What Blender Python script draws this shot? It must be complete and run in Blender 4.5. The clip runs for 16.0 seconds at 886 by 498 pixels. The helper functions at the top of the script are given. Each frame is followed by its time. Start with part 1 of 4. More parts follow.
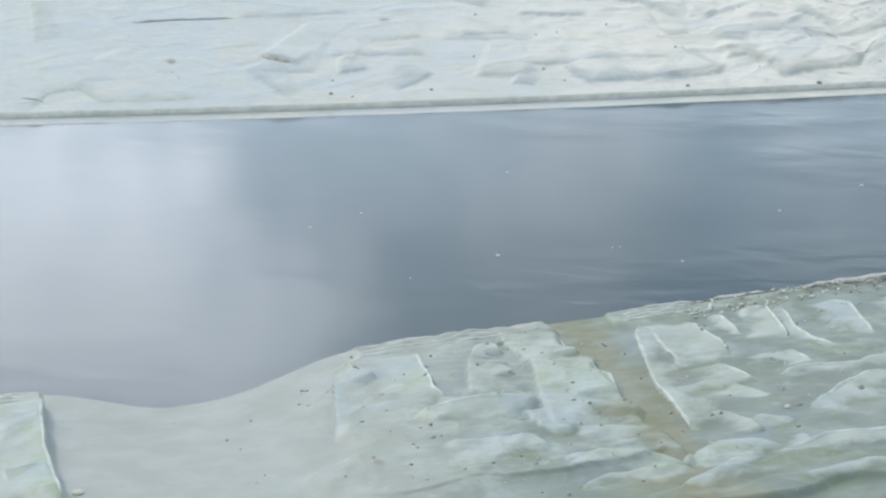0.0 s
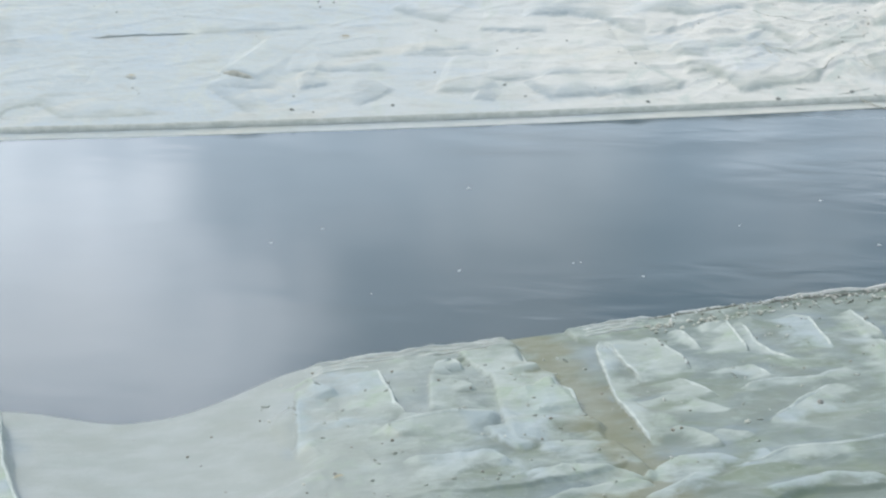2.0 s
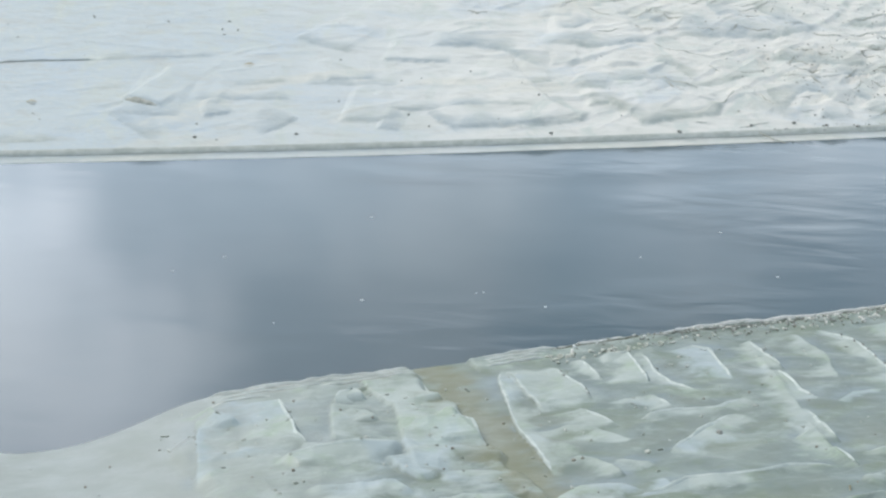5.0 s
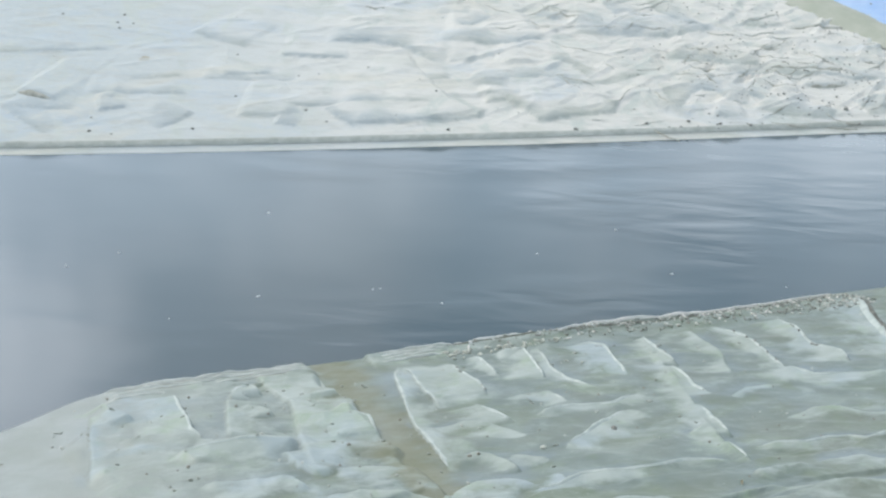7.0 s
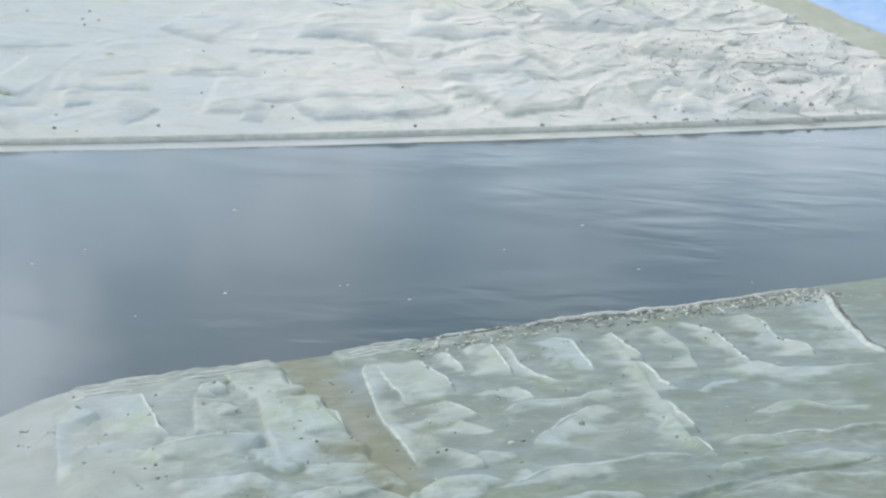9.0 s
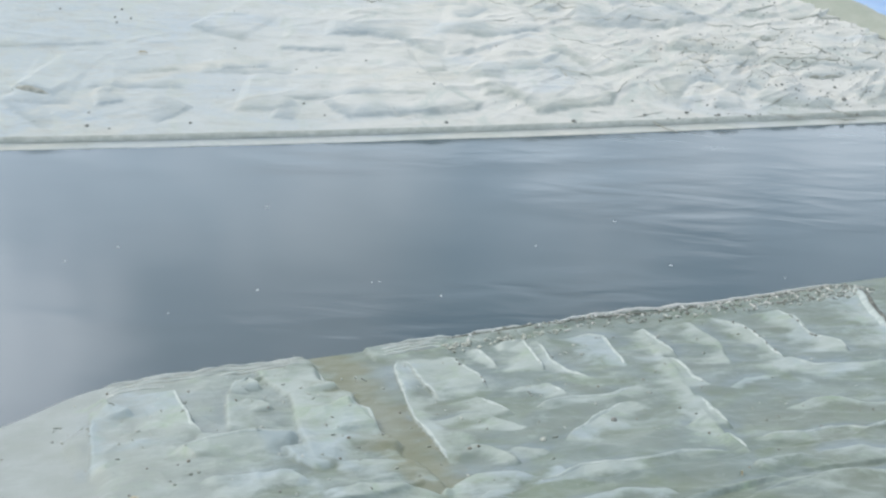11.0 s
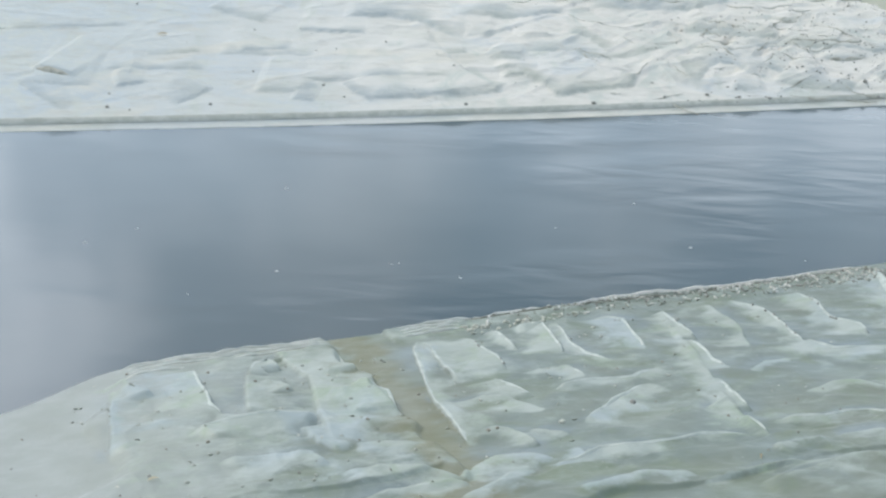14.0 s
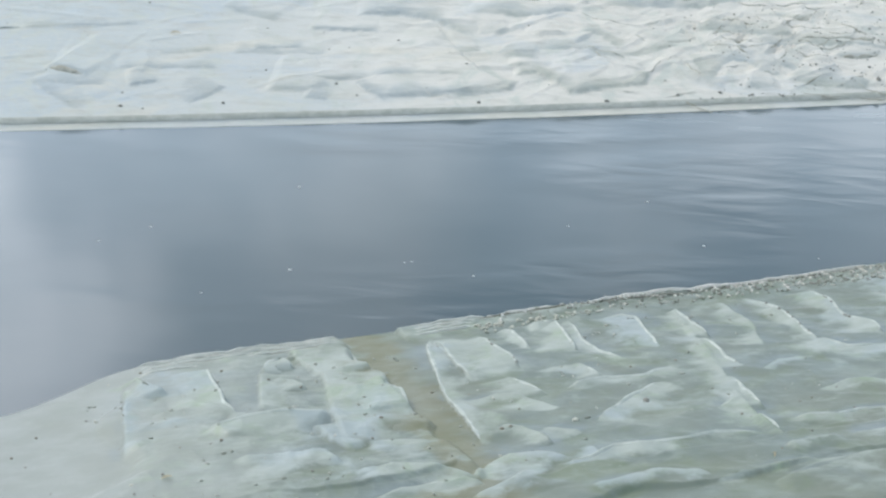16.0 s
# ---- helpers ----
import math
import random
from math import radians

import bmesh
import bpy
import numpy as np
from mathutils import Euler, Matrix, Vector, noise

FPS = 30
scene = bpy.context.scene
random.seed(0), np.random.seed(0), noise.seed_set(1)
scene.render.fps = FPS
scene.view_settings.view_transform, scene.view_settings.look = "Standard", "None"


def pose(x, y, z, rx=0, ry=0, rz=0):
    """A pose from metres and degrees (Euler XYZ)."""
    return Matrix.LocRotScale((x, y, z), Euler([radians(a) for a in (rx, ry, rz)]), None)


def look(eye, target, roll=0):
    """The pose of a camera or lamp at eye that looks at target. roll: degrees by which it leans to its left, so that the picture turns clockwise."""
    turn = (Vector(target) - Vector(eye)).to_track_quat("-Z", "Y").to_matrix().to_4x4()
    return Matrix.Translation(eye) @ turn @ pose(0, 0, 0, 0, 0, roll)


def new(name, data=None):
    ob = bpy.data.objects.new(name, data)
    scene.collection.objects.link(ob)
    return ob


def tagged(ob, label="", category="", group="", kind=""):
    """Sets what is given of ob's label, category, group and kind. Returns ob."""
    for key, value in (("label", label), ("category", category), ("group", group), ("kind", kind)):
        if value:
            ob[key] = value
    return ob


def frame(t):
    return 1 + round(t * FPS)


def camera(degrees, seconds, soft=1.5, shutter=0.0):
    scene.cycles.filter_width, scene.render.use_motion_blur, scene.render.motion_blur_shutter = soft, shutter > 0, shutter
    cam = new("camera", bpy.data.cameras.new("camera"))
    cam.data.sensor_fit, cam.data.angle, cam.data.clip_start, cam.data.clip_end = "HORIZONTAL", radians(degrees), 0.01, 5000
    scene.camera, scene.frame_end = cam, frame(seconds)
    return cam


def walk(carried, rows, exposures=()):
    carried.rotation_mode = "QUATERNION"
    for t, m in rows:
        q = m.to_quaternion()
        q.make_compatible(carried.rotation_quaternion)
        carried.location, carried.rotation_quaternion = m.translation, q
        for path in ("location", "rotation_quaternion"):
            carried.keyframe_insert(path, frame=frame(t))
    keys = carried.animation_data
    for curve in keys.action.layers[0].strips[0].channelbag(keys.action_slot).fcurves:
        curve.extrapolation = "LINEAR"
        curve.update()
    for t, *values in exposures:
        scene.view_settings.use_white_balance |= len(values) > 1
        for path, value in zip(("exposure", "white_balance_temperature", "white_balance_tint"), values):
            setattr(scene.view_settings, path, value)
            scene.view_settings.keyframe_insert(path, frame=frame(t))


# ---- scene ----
# ---- camera: one standing point on the bank, panning by hand ----
EYE = 2.4
cam = camera(28.0, 16.0, soft=2.4)
PATH = [  # seconds, tilt, roll, yaw
    (0.0, 69.66, 1.47, 3.41), (0.5, 69.74, 1.37, 3.05), (1.0, 69.82, 1.37, 2.73),
    (1.5, 69.93, 1.25, 2.54), (2.0, 70.14, 1.10, 2.21), (2.5, 70.53, 0.63, 1.82),
    (3.0, 70.87, 0.37, 1.03), (3.5, 70.98, -0.16, 0.30), (4.0, 70.99, -0.11, 0.05),
    (6.5, 71.23, -1.32, -2.66), (7.0, 71.00, -1.59, -3.68), (7.5, 71.03, -1.73, -4.52),
    (8.0, 71.02, -1.76, -4.67), (8.5, 70.97, -1.71, -4.71), (9.0, 70.91, -1.74, -4.75),
    (9.2, 70.88, -1.69, -4.52), (11.5, 70.71, -1.30, -3.77), (12.0, 70.59, -1.30, -3.67),
    (12.5, 70.44, -1.22, -3.55), (13.0, 70.30, -1.29, -3.39), (13.5, 70.22, -1.27, -3.27),
    (14.0, 70.17, -1.21, -3.19), (14.5, 70.10, -0.99, -3.08), (15.0, 70.08, -0.93, -2.94),
    (15.5, 70.11, -1.00, -2.83), (16.0, 70.11, -1.00, -2.82),
]
walk(cam, [(t, pose(0, 0, EYE, a, b, c)) for t, a, b, c in PATH], exposures=[(0, 0.0), (9, -0.02), (11.5, -0.05), (16, -0.05)])

# ---- light: thin overcast with the sun behind a bright cloud ----
SUN_AZ, SUN_EL = -52.0, 44.0        # degrees, azimuth from +y towards +x


def sky_world():
    w = bpy.data.worlds.new("sky")
    w.use_nodes = True
    scene.world = w
    nt = w.node_tree
    N, L = nt.nodes, nt.links
    N.clear()
    out = N.new("ShaderNodeOutputWorld")
    bg = N.new("ShaderNodeBackground")
    L.new(bg.outputs[0], out.inputs[0])
    sky = N.new("ShaderNodeTexSky")
    sky.sky_type, sky.sun_disc = "NISHITA", False
    sky.sun_elevation, sky.sun_rotation = radians(SUN_EL), radians(SUN_AZ)
    dim = N.new("ShaderNodeVectorMath")
    dim.operation = "SCALE"
    dim.inputs["Scale"].default_value = 0.10
    L.new(sky.outputs[0], dim.inputs[0])

    geo = N.new("ShaderNodeTexCoord")

    def math_(op, a, b=None, clamp=False):
        n = N.new("ShaderNodeMath")
        n.operation, n.use_clamp = op, clamp
        for i, v in enumerate((a, b)):
            if v is None:
                continue
            if isinstance(v, (int, float)):
                n.inputs[i].default_value = v
            else:
                L.new(v, n.inputs[i])
        return n.outputs[0]

    def noise_(scale, detail, stretch, dist=0.0):
        m = N.new("ShaderNodeMapping")
        m.inputs["Scale"].default_value = stretch
        L.new(geo.outputs["Generated"], m.inputs[0])
        n = N.new("ShaderNodeTexNoise")
        n.inputs["Scale"].default_value, n.inputs["Detail"].default_value = scale, detail
        n.inputs["Distortion"].default_value = dist
        L.new(m.outputs[0], n.inputs["Vector"])
        return n.outputs["Fac"]

    def lobe(az, el):
        d = N.new("ShaderNodeVectorMath")
        d.operation = "DOT_PRODUCT"
        L.new(geo.outputs["Generated"], d.inputs[0])
        a, e = radians(az), radians(el)
        d.inputs[1].default_value = (math.sin(a) * math.cos(e), math.cos(a) * math.cos(e), math.sin(e))
        return d.outputs["Value"]

    sep = N.new("ShaderNodeSeparateXYZ")
    L.new(geo.outputs["Generated"], sep.inputs[0])
    soft = noise_(7.0, 3.5, (1, 1, 1.3), 0.5)
    wisp = noise_(19.0, 6.0, (1, 1, 2.2), 0.8)
    # cloud cover over the whole sky
    cover = math_("ADD", math_("MULTIPLY", soft, 0.55), math_("MULTIPLY", wisp, 0.45))
    ramp = N.new("ShaderNodeValToRGB")
    L.new(cover, ramp.inputs[0])
    e = ramp.color_ramp.elements
    e[0].position, e[0].color = 0.41, (0.47, 0.71, 0.94, 1)
    e[1].position, e[1].color = 0.59, (1.12, 1.25, 1.36, 1)
    # thinner, lighter cloud low down
    low = math_("MULTIPLY", math_("SUBTRACT", 0.37, sep.outputs["Z"]), 8.0, True)
    low = math_("MULTIPLY", low, math_("ADD", 0.4, math_("MULTIPLY", wisp, 3.0)))
    # the cloud that hides the sun
    near = math_("ADD", lobe(-15.2, 22.6), math_("ADD", math_("MULTIPLY", math_("SUBTRACT", soft, 0.5), 0.016), math_("MULTIPLY", math_("SUBTRACT", wisp, 0.5), 0.016)))
    m = N.new("ShaderNodeMapRange")
    m.interpolation_type = "SMOOTHSTEP"
    m.inputs["From Min"].default_value, m.inputs["From Max"].default_value = 0.9868, 0.9992
    L.new(near, m.inputs["Value"])
    glow = math_("MULTIPLY", m.outputs["Result"], 2.9)
    veil = N.new("ShaderNodeMapRange")
    veil.interpolation_type = "SMOOTHSTEP"
    veil.inputs["From Min"].default_value, veil.inputs["From Max"].default_value = 0.955, 0.999
    L.new(near, veil.inputs["Value"])
    glow = math_("ADD", glow, math_("MULTIPLY", veil.outputs["Result"], 0.7))
    mix = N.new("ShaderNodeVectorMath")
    mix.operation = "ADD"
    white = N.new("ShaderNodeCombineXYZ")
    for i, (k, kg) in enumerate(((0.88, 0.98), (0.99, 0.99), (1.12, 1.05))):
        L.new(math_("ADD", math_("MULTIPLY", glow, kg), math_("MULTIPLY", low, k)), white.inputs[i])
    L.new(ramp.outputs[0], mix.inputs[0])
    L.new(white.outputs[0], mix.inputs[1])
    blend = N.new("ShaderNodeMix")
    blend.data_type = "RGBA"
    blend.inputs["Factor"].default_value = 0.85
    L.new(dim.outputs[0], blend.inputs["A"])
    L.new(mix.outputs[0], blend.inputs["B"])
    L.new(blend.outputs["Result"], bg.inputs["Color"])
    bg.inputs["Strength"].default_value = 0.72


sky_world()
sun = new("sun", bpy.data.lights.new("sun", "SUN"))
sun.data.energy, sun.data.angle, sun.data.color = 1.7, radians(9), (1.0, 0.95, 0.87)
_a, _e = radians(SUN_AZ), radians(SUN_EL)
sun.matrix_world = look((math.sin(_a) * 20, math.cos(_a) * 20, math.tan(_e) * 20), (0, 0, 0))

# ---- materials ----


class Mat:
    """A small builder of node materials."""

    def __init__(self, name, rough=0.6, spec=0.5, ior=1.45):
        self.m = bpy.data.materials.new(name)
        self.m.use_nodes = True
        self.nt = self.m.node_tree
        self.N, self.L = self.nt.nodes, self.nt.links
        self.b = self.N["Principled BSDF"]
        self.b.inputs["Roughness"].default_value = rough
        self.b.inputs["IOR"].default_value = ior
        self.b.inputs["Specular IOR Level"].default_value = spec
        self.co = self.N.new("ShaderNodeTexCoord").outputs["Object"]

    def noise(self, scale, detail=4.0, stretch=(1, 1, 1), rough=0.55, dist=0.0, turn=0.0):
        mp = self.N.new("ShaderNodeMapping")
        mp.vector_type = "TEXTURE"
        mp.inputs["Scale"].default_value = [1 / k for k in stretch]
        mp.inputs["Rotation"].default_value = (0, 0, radians(turn))
        self.L.new(self.co, mp.inputs[0])
        n = self.N.new("ShaderNodeTexNoise")
        n.inputs["Scale"].default_value, n.inputs["Detail"].default_value = scale, detail
        n.inputs["Roughness"].default_value, n.inputs["Distortion"].default_value = rough, dist
        self.L.new(mp.outputs[0], n.inputs["Vector"])
        return n.outputs["Fac"]

    def span(self, fac, lo, hi, to_lo=0.0, to_hi=1.0):
        n = self.N.new("ShaderNodeMapRange")
        n.interpolation_type = "SMOOTHSTEP"
        for k, v in (("From Min", lo), ("From Max", hi), ("To Min", to_lo), ("To Max", to_hi)):
            n.inputs[k].default_value = v
        self.L.new(fac, n.inputs["Value"])
        return n.outputs["Result"]

    def mix(self, fac, a, b):
        n = self.N.new("ShaderNodeMix")
        n.data_type = "RGBA"
        for key, v in (("Factor", fac), ("A", a), ("B", b)):
            if isinstance(v, tuple):
                n.inputs[key].default_value = (*v, 1)
            elif isinstance(v, float):
                n.inputs[key].default_value = v
            else:
                self.L.new(v, n.inputs[key])
        return n.outputs["Result"]

    def mul(self, a, b):
        n = self.N.new("ShaderNodeMath")
        n.operation = "MULTIPLY"
        for i, v in enumerate((a, b)):
            if isinstance(v, float):
                n.inputs[i].default_value = v
            else:
                self.L.new(v, n.inputs[i])
        return n.outputs[0]

    def color(self, c):
        if isinstance(c, tuple):
            self.b.inputs["Base Color"].default_value = (*c, 1)
        else:
            self.L.new(c, self.b.inputs["Base Color"])
        return self

    def rough(self, r):
        self.L.new(r, self.b.inputs["Roughness"])
        return self

    def bump(self, fac, strength, distance):
        n = self.N.new("ShaderNodeBump")
        n.inputs["Strength"].default_value, n.inputs["Distance"].default_value = strength, distance
        self.L.new(fac, n.inputs["Height"])
        if self.b.inputs["Normal"].is_linked:
            self.L.new(self.b.inputs["Normal"].links[0].from_socket, n.inputs["Normal"])
        self.L.new(n.outputs[0], self.b.inputs["Normal"])
        return self


def liner_material(name, base, film, algae, film_lo, algae_lo, washed=None):
    """Pale plastic sheeting with a dried film of silt and a breath of algae."""
    m = Mat(name, 0.65, 0.12)
    c = m.mix(m.span(m.noise(2.3, 5.0, (1, 1.6, 1), 0.6, 0.5), film_lo, film_lo + 0.28), base, film)
    if washed:
        sep = m.N.new("ShaderNodeSeparateXYZ")
        m.L.new(m.co, sep.inputs[0])
        c = m.mix(m.span(sep.outputs["X"], 1.0, -1.7, 0.0, 0.9), c, washed)
        c = m.mix(m.span(m.noise(1.3, 5.0, (0.7, 1.8, 1), 0.6, 0.6), 0.5, 0.66, 0.0, 0.55), c, (0.56, 0.61, 0.65))
        c = m.mix(m.span(m.noise(1.7, 5.0, (0.6, 1.9, 1), 0.6, 0.6, 25.0), 0.54, 0.7, 0.0, 0.5), c, (0.76, 0.70, 0.59))
    c = m.mix(m.span(m.noise(3.1, 6.0, (1.5, 1, 1), 0.65, 0.8), algae_lo, algae_lo + 0.25), c, algae)
    c = m.mix(m.span(m.noise(7.0, 6.0, (0.8, 2.4, 1), 0.65, 0.6), 0.48, 0.70, 0.0, 0.5), c, tuple(0.76 * k for k in film))
    if washed:
        # fold-face shade and ledge damp painted grey-green, at places stored on the mesh
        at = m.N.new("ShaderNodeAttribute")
        at.attribute_name = "damp_shade"
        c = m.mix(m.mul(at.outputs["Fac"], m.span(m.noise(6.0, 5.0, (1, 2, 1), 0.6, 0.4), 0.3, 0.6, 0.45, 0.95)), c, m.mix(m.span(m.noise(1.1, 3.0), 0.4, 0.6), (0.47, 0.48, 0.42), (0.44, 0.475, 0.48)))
    c = m.mix(m.span(m.noise(26.0, 4.0, (1, 2, 1)), 0.5, 0.75, 0.0, 0.45), c, film)
    c = m.mix(m.span(m.noise(90.0, 3.0), 0.66, 0.75, 0.0, 0.35), c, (0.2, 0.19, 0.15))
    m.color(c).rough(m.span(m.noise(8.0, 4.0), 0.3, 0.7, 0.5, 0.75))
    m.bump(m.noise(14.0, 5.0, (1, 2, 1), 0.6, 0.6), 0.5, 0.012)
    m.bump(m.noise(120.0, 3.0), 0.25, 0.002)
    return m.m


def near_material():
    """Pale sheeting that comes out of a film of wet silt; the film's thickness is stored on the mesh."""
    m = Mat("near_liner_plastic", 0.5, 0.45)
    at = m.N.new("ShaderNodeAttribute")
    at.attribute_name = "film"
    sep = m.N.new("ShaderNodeSeparateXYZ")
    m.L.new(m.co, sep.inputs[0])
    east = m.span(sep.outputs["X"], -0.75, 0.1)
    clean = m.mix(m.span(m.noise(2.3, 5.0, (1, 1.6, 1), 0.6, 0.5), 0.42, 0.7), (0.41, 0.445, 0.40), (0.325, 0.36, 0.31))
    clean = m.mix(m.span(m.noise(3.4, 6.0, (1.5, 1, 1), 0.65, 0.8), 0.47, 0.68, 0.0, 0.75), clean, (0.31, 0.38, 0.25))
    clean = m.mix(m.span(m.noise(2.6, 4.0, (1, 1, 1), 0.5, 0.3), 0.52, 0.66, 0.0, 0.6), clean, (0.385, 0.445, 0.475))
    clean = m.mix(m.span(m.noise(30.0, 4.0, (1, 2, 1)), 0.52, 0.8, 0.0, 0.4), clean, (0.60, 0.63, 0.59))
    wet = m.mix(m.span(m.noise(1.7, 5.0, (1, 1, 1), 0.6, 0.7), 0.4, 0.65), (0.192, 0.230, 0.202), (0.203, 0.227, 0.178))
    wet = m.mix(m.span(m.noise(4.2, 5.0, (1, 1, 1), 0.6, 0.7), 0.47, 0.66, 0.0, 0.7), wet, (0.190, 0.230, 0.148))
    wet = m.mix(m.span(m.noise(0.9, 4.0, (1, 1, 1), 0.6, 0.5), 0.45, 0.62, 0.0, 0.5), wet, (0.212, 0.234, 0.182))
    dry = m.mix(m.span(m.noise(2.1, 5.0, (1, 1, 1), 0.6, 0.7), 0.4, 0.65), (0.366, 0.386, 0.358), (0.345, 0.362, 0.322))
    silt = m.mix(east, dry, wet)
    # brown mud washed down the gap between the two sheet ends
    run = m.N.new("ShaderNodeVectorMath")
    run.operation = "DOT_PRODUCT"
    run.inputs[1].default_value = (0.996, 0.183, 0.0)
    m.L.new(m.co, run.inputs[0])
    off = m.N.new("ShaderNodeMath")
    off.operation = "ADD"
    m.L.new(run.outputs["Value"], off.inputs[0])
    m.L.new(m.span(m.noise(3.0, 4.0), 0.3, 0.7, -0.08, 0.08), off.inputs[1])
    mud = m.mul(m.span(off.outputs[0], 0.93, 1.03), m.span(off.outputs[0], 1.24, 1.14))
    silt = m.mix(m.mul(mud, 0.85), silt, m.mix(m.span(m.noise(7.0, 4.0), 0.4, 0.65), (0.206, 0.202, 0.118), (0.236, 0.230, 0.145)))
    silt = m.mix(m.span(m.noise(6.0, 5.0), 0.5, 0.75, 0.0, 0.35), silt, (0.36, 0.40, 0.36))
    # the film thins unevenly over the folds
    n = m.N.new("ShaderNodeMath")
    n.operation = "ADD"
    m.L.new(at.outputs["Fac"], n.inputs[0])
    m.L.new(m.span(m.noise(9.0, 6.0, (1, 1, 1), 0.65, 0.4), 0.25, 0.75, -0.35, 0.35), n.inputs[1])
    cover = m.span(n.outputs[0], 0.15, 0.85)
    c = m.mix(cover, clean, silt)
    # water stands before the folds; its bluish sky reflection is put into the colour
    pool_sky = m.N.new("ShaderNodeAttribute")
    pool_sky.attribute_name = "pool_sky"
    c = m.mix(m.mul(m.mul(pool_sky.outputs["Fac"], m.span(mud, 0.0, 1.0, 1.0, 0.25)), m.span(m.noise(5.0, 5.0, (1, 1, 1), 0.6, 0.5), 0.3, 0.6, 0.1, 0.7)), c, (0.245, 0.29, 0.315))
    c = m.mix(m.span(m.noise(85.0, 3.0), 0.66, 0.76, 0.0, 0.4), c, (0.2, 0.19, 0.15))
    c = m.mix(m.span(m.noise(60.0, 3.0), 0.68, 0.76, 0.0, 0.35), c, (0.62, 0.62, 0.56))
    m.color(c).rough(m.span(m.noise(8.0, 4.0), 0.3, 0.7, 0.34, 0.6))
    m.bump(m.noise(22.0, 5.0, (1, 1.5, 1), 0.6, 0.6), 0.35, 0.006)
    m.bump(m.noise(120.0, 3.0), 0.3, 0.002)
    return m.m


M_NEAR = near_material()
M_FAR = liner_material("far_liner_plastic", (0.80, 0.755, 0.69), (0.72, 0.69, 0.615), (0.63, 0.64, 0.58), 0.46, 0.47, (0.565, 0.60, 0.60))


def water_material():
    m = Mat("murky_water", 0.09, 0.66, 1.36)
    m.color(m.mix(m.span(m.noise(0.9, 3.0), 0.35, 0.65), (0.077, 0.108, 0.124), (0.086, 0.118, 0.133)))
    sep = m.N.new("ShaderNodeSeparateXYZ")
    m.L.new(m.co, sep.inputs[0])
    # a breath of wind ruffles the pond's open east; the west lies still
    calm = m.span(m.noise(0.6, 2.0, (0.6, 1.3, 1), 0.5, 0.6), 0.42, 0.62, 0.15, 1.5)
    calm = m.mul(calm, m.span(sep.outputs["X"], -2.2, 0.4, 0.35, 1.0))
    calm = m.mul(calm, m.span(sep.outputs["X"], 1.2, 2.6, 1.0, 0.55))
    m.bump(m.mul(m.noise(4.2, 2.6, (0.6, 1.25, 1), 0.5, 0.4, -12.0), calm), 0.085, 0.03)
    m.bump(m.mul(m.noise(9.0, 3.0, (0.45, 1.4, 1), 0.5, 0.3, -6.0), calm), 0.016, 0.008)
    return m.m


M_WATER = water_material()


def plain(name, col, col2, rough, scale=40.0, bump=0.3, dist=0.003):
    m = Mat(name, rough)
    m.color(m.mix(m.span(m.noise(scale, 4.0), 0.35, 0.65), col, col2))
    m.bump(m.noise(scale * 1.7, 4.0), bump, dist)
    return m.m


M_STONE = plain("dark_pebble", (0.24, 0.235, 0.21), (0.38, 0.36, 0.32), 0.8, 60)
M_BROWN = plain("brown_pebble", (0.27, 0.24, 0.20), (0.38, 0.34, 0.28), 0.8, 60)
M_PALE = plain("pale_chip", (0.50, 0.50, 0.43), (0.66, 0.64, 0.55), 0.7, 50)
M_STRAW = plain("straw_leaf", (0.60, 0.52, 0.36), (0.70, 0.63, 0.48), 0.7, 50)
M_SCUM = plain("waterline_scum", (0.47, 0.47, 0.41), (0.58, 0.57, 0.51), 0.6, 22, 0.6, 0.006)
# bare crest plastic, lightened so the colour carries the crest highlights
M_CREST = plain("rubbed_crest_highlight", (0.43, 0.47, 0.43), (0.57, 0.60, 0.55), 0.5, 24)
M_HEM = plain("hem_plastic", (0.52, 0.53, 0.48), (0.68, 0.68, 0.62), 0.6, 18)
M_DIRT = plain("crease_dirt", (0.38, 0.36, 0.30), (0.54, 0.52, 0.45), 0.85, 30)
# near-black tone for shade in the crack and under the rim
M_GAP_SHADE = plain("gap_shade", (0.10, 0.10, 0.08), (0.24, 0.23, 0.19), 0.7, 30)
M_BLUE = plain("blue_tarpaulin", (0.40, 0.56, 0.83), (0.54, 0.67, 0.88), 0.8, 5, 0.3, 0.006)
M_BERM = plain("khaki_berm_silt", (0.47, 0.475, 0.38), (0.54, 0.53, 0.44), 0.85, 8, 0.4, 0.01)
M_EARTH = plain("dry_earth", (0.30, 0.27, 0.21), (0.40, 0.36, 0.28), 0.9, 3, 0.6, 0.03)
M_FOAM = plain("foam", (0.52, 0.55, 0.56), (0.66, 0.68, 0.68), 0.6, 80)
M_CRUMB = plain("silt_crumb", (0.30, 0.31, 0.26), (0.58, 0.58, 0.52), 0.85, 45)

# ---- structure ----


def mesh_object(name, verts, faces, material, parent=None, smooth=True):
    me = bpy.data.meshes.new(name)
    me.from_pydata(verts, [], faces)
    me.materials.append(material)
    if smooth:
        me.polygons.foreach_set("use_smooth", [True] * len(me.polygons))
    me.update()
    ob = new(name, me)
    ob.parent = parent
    return ob


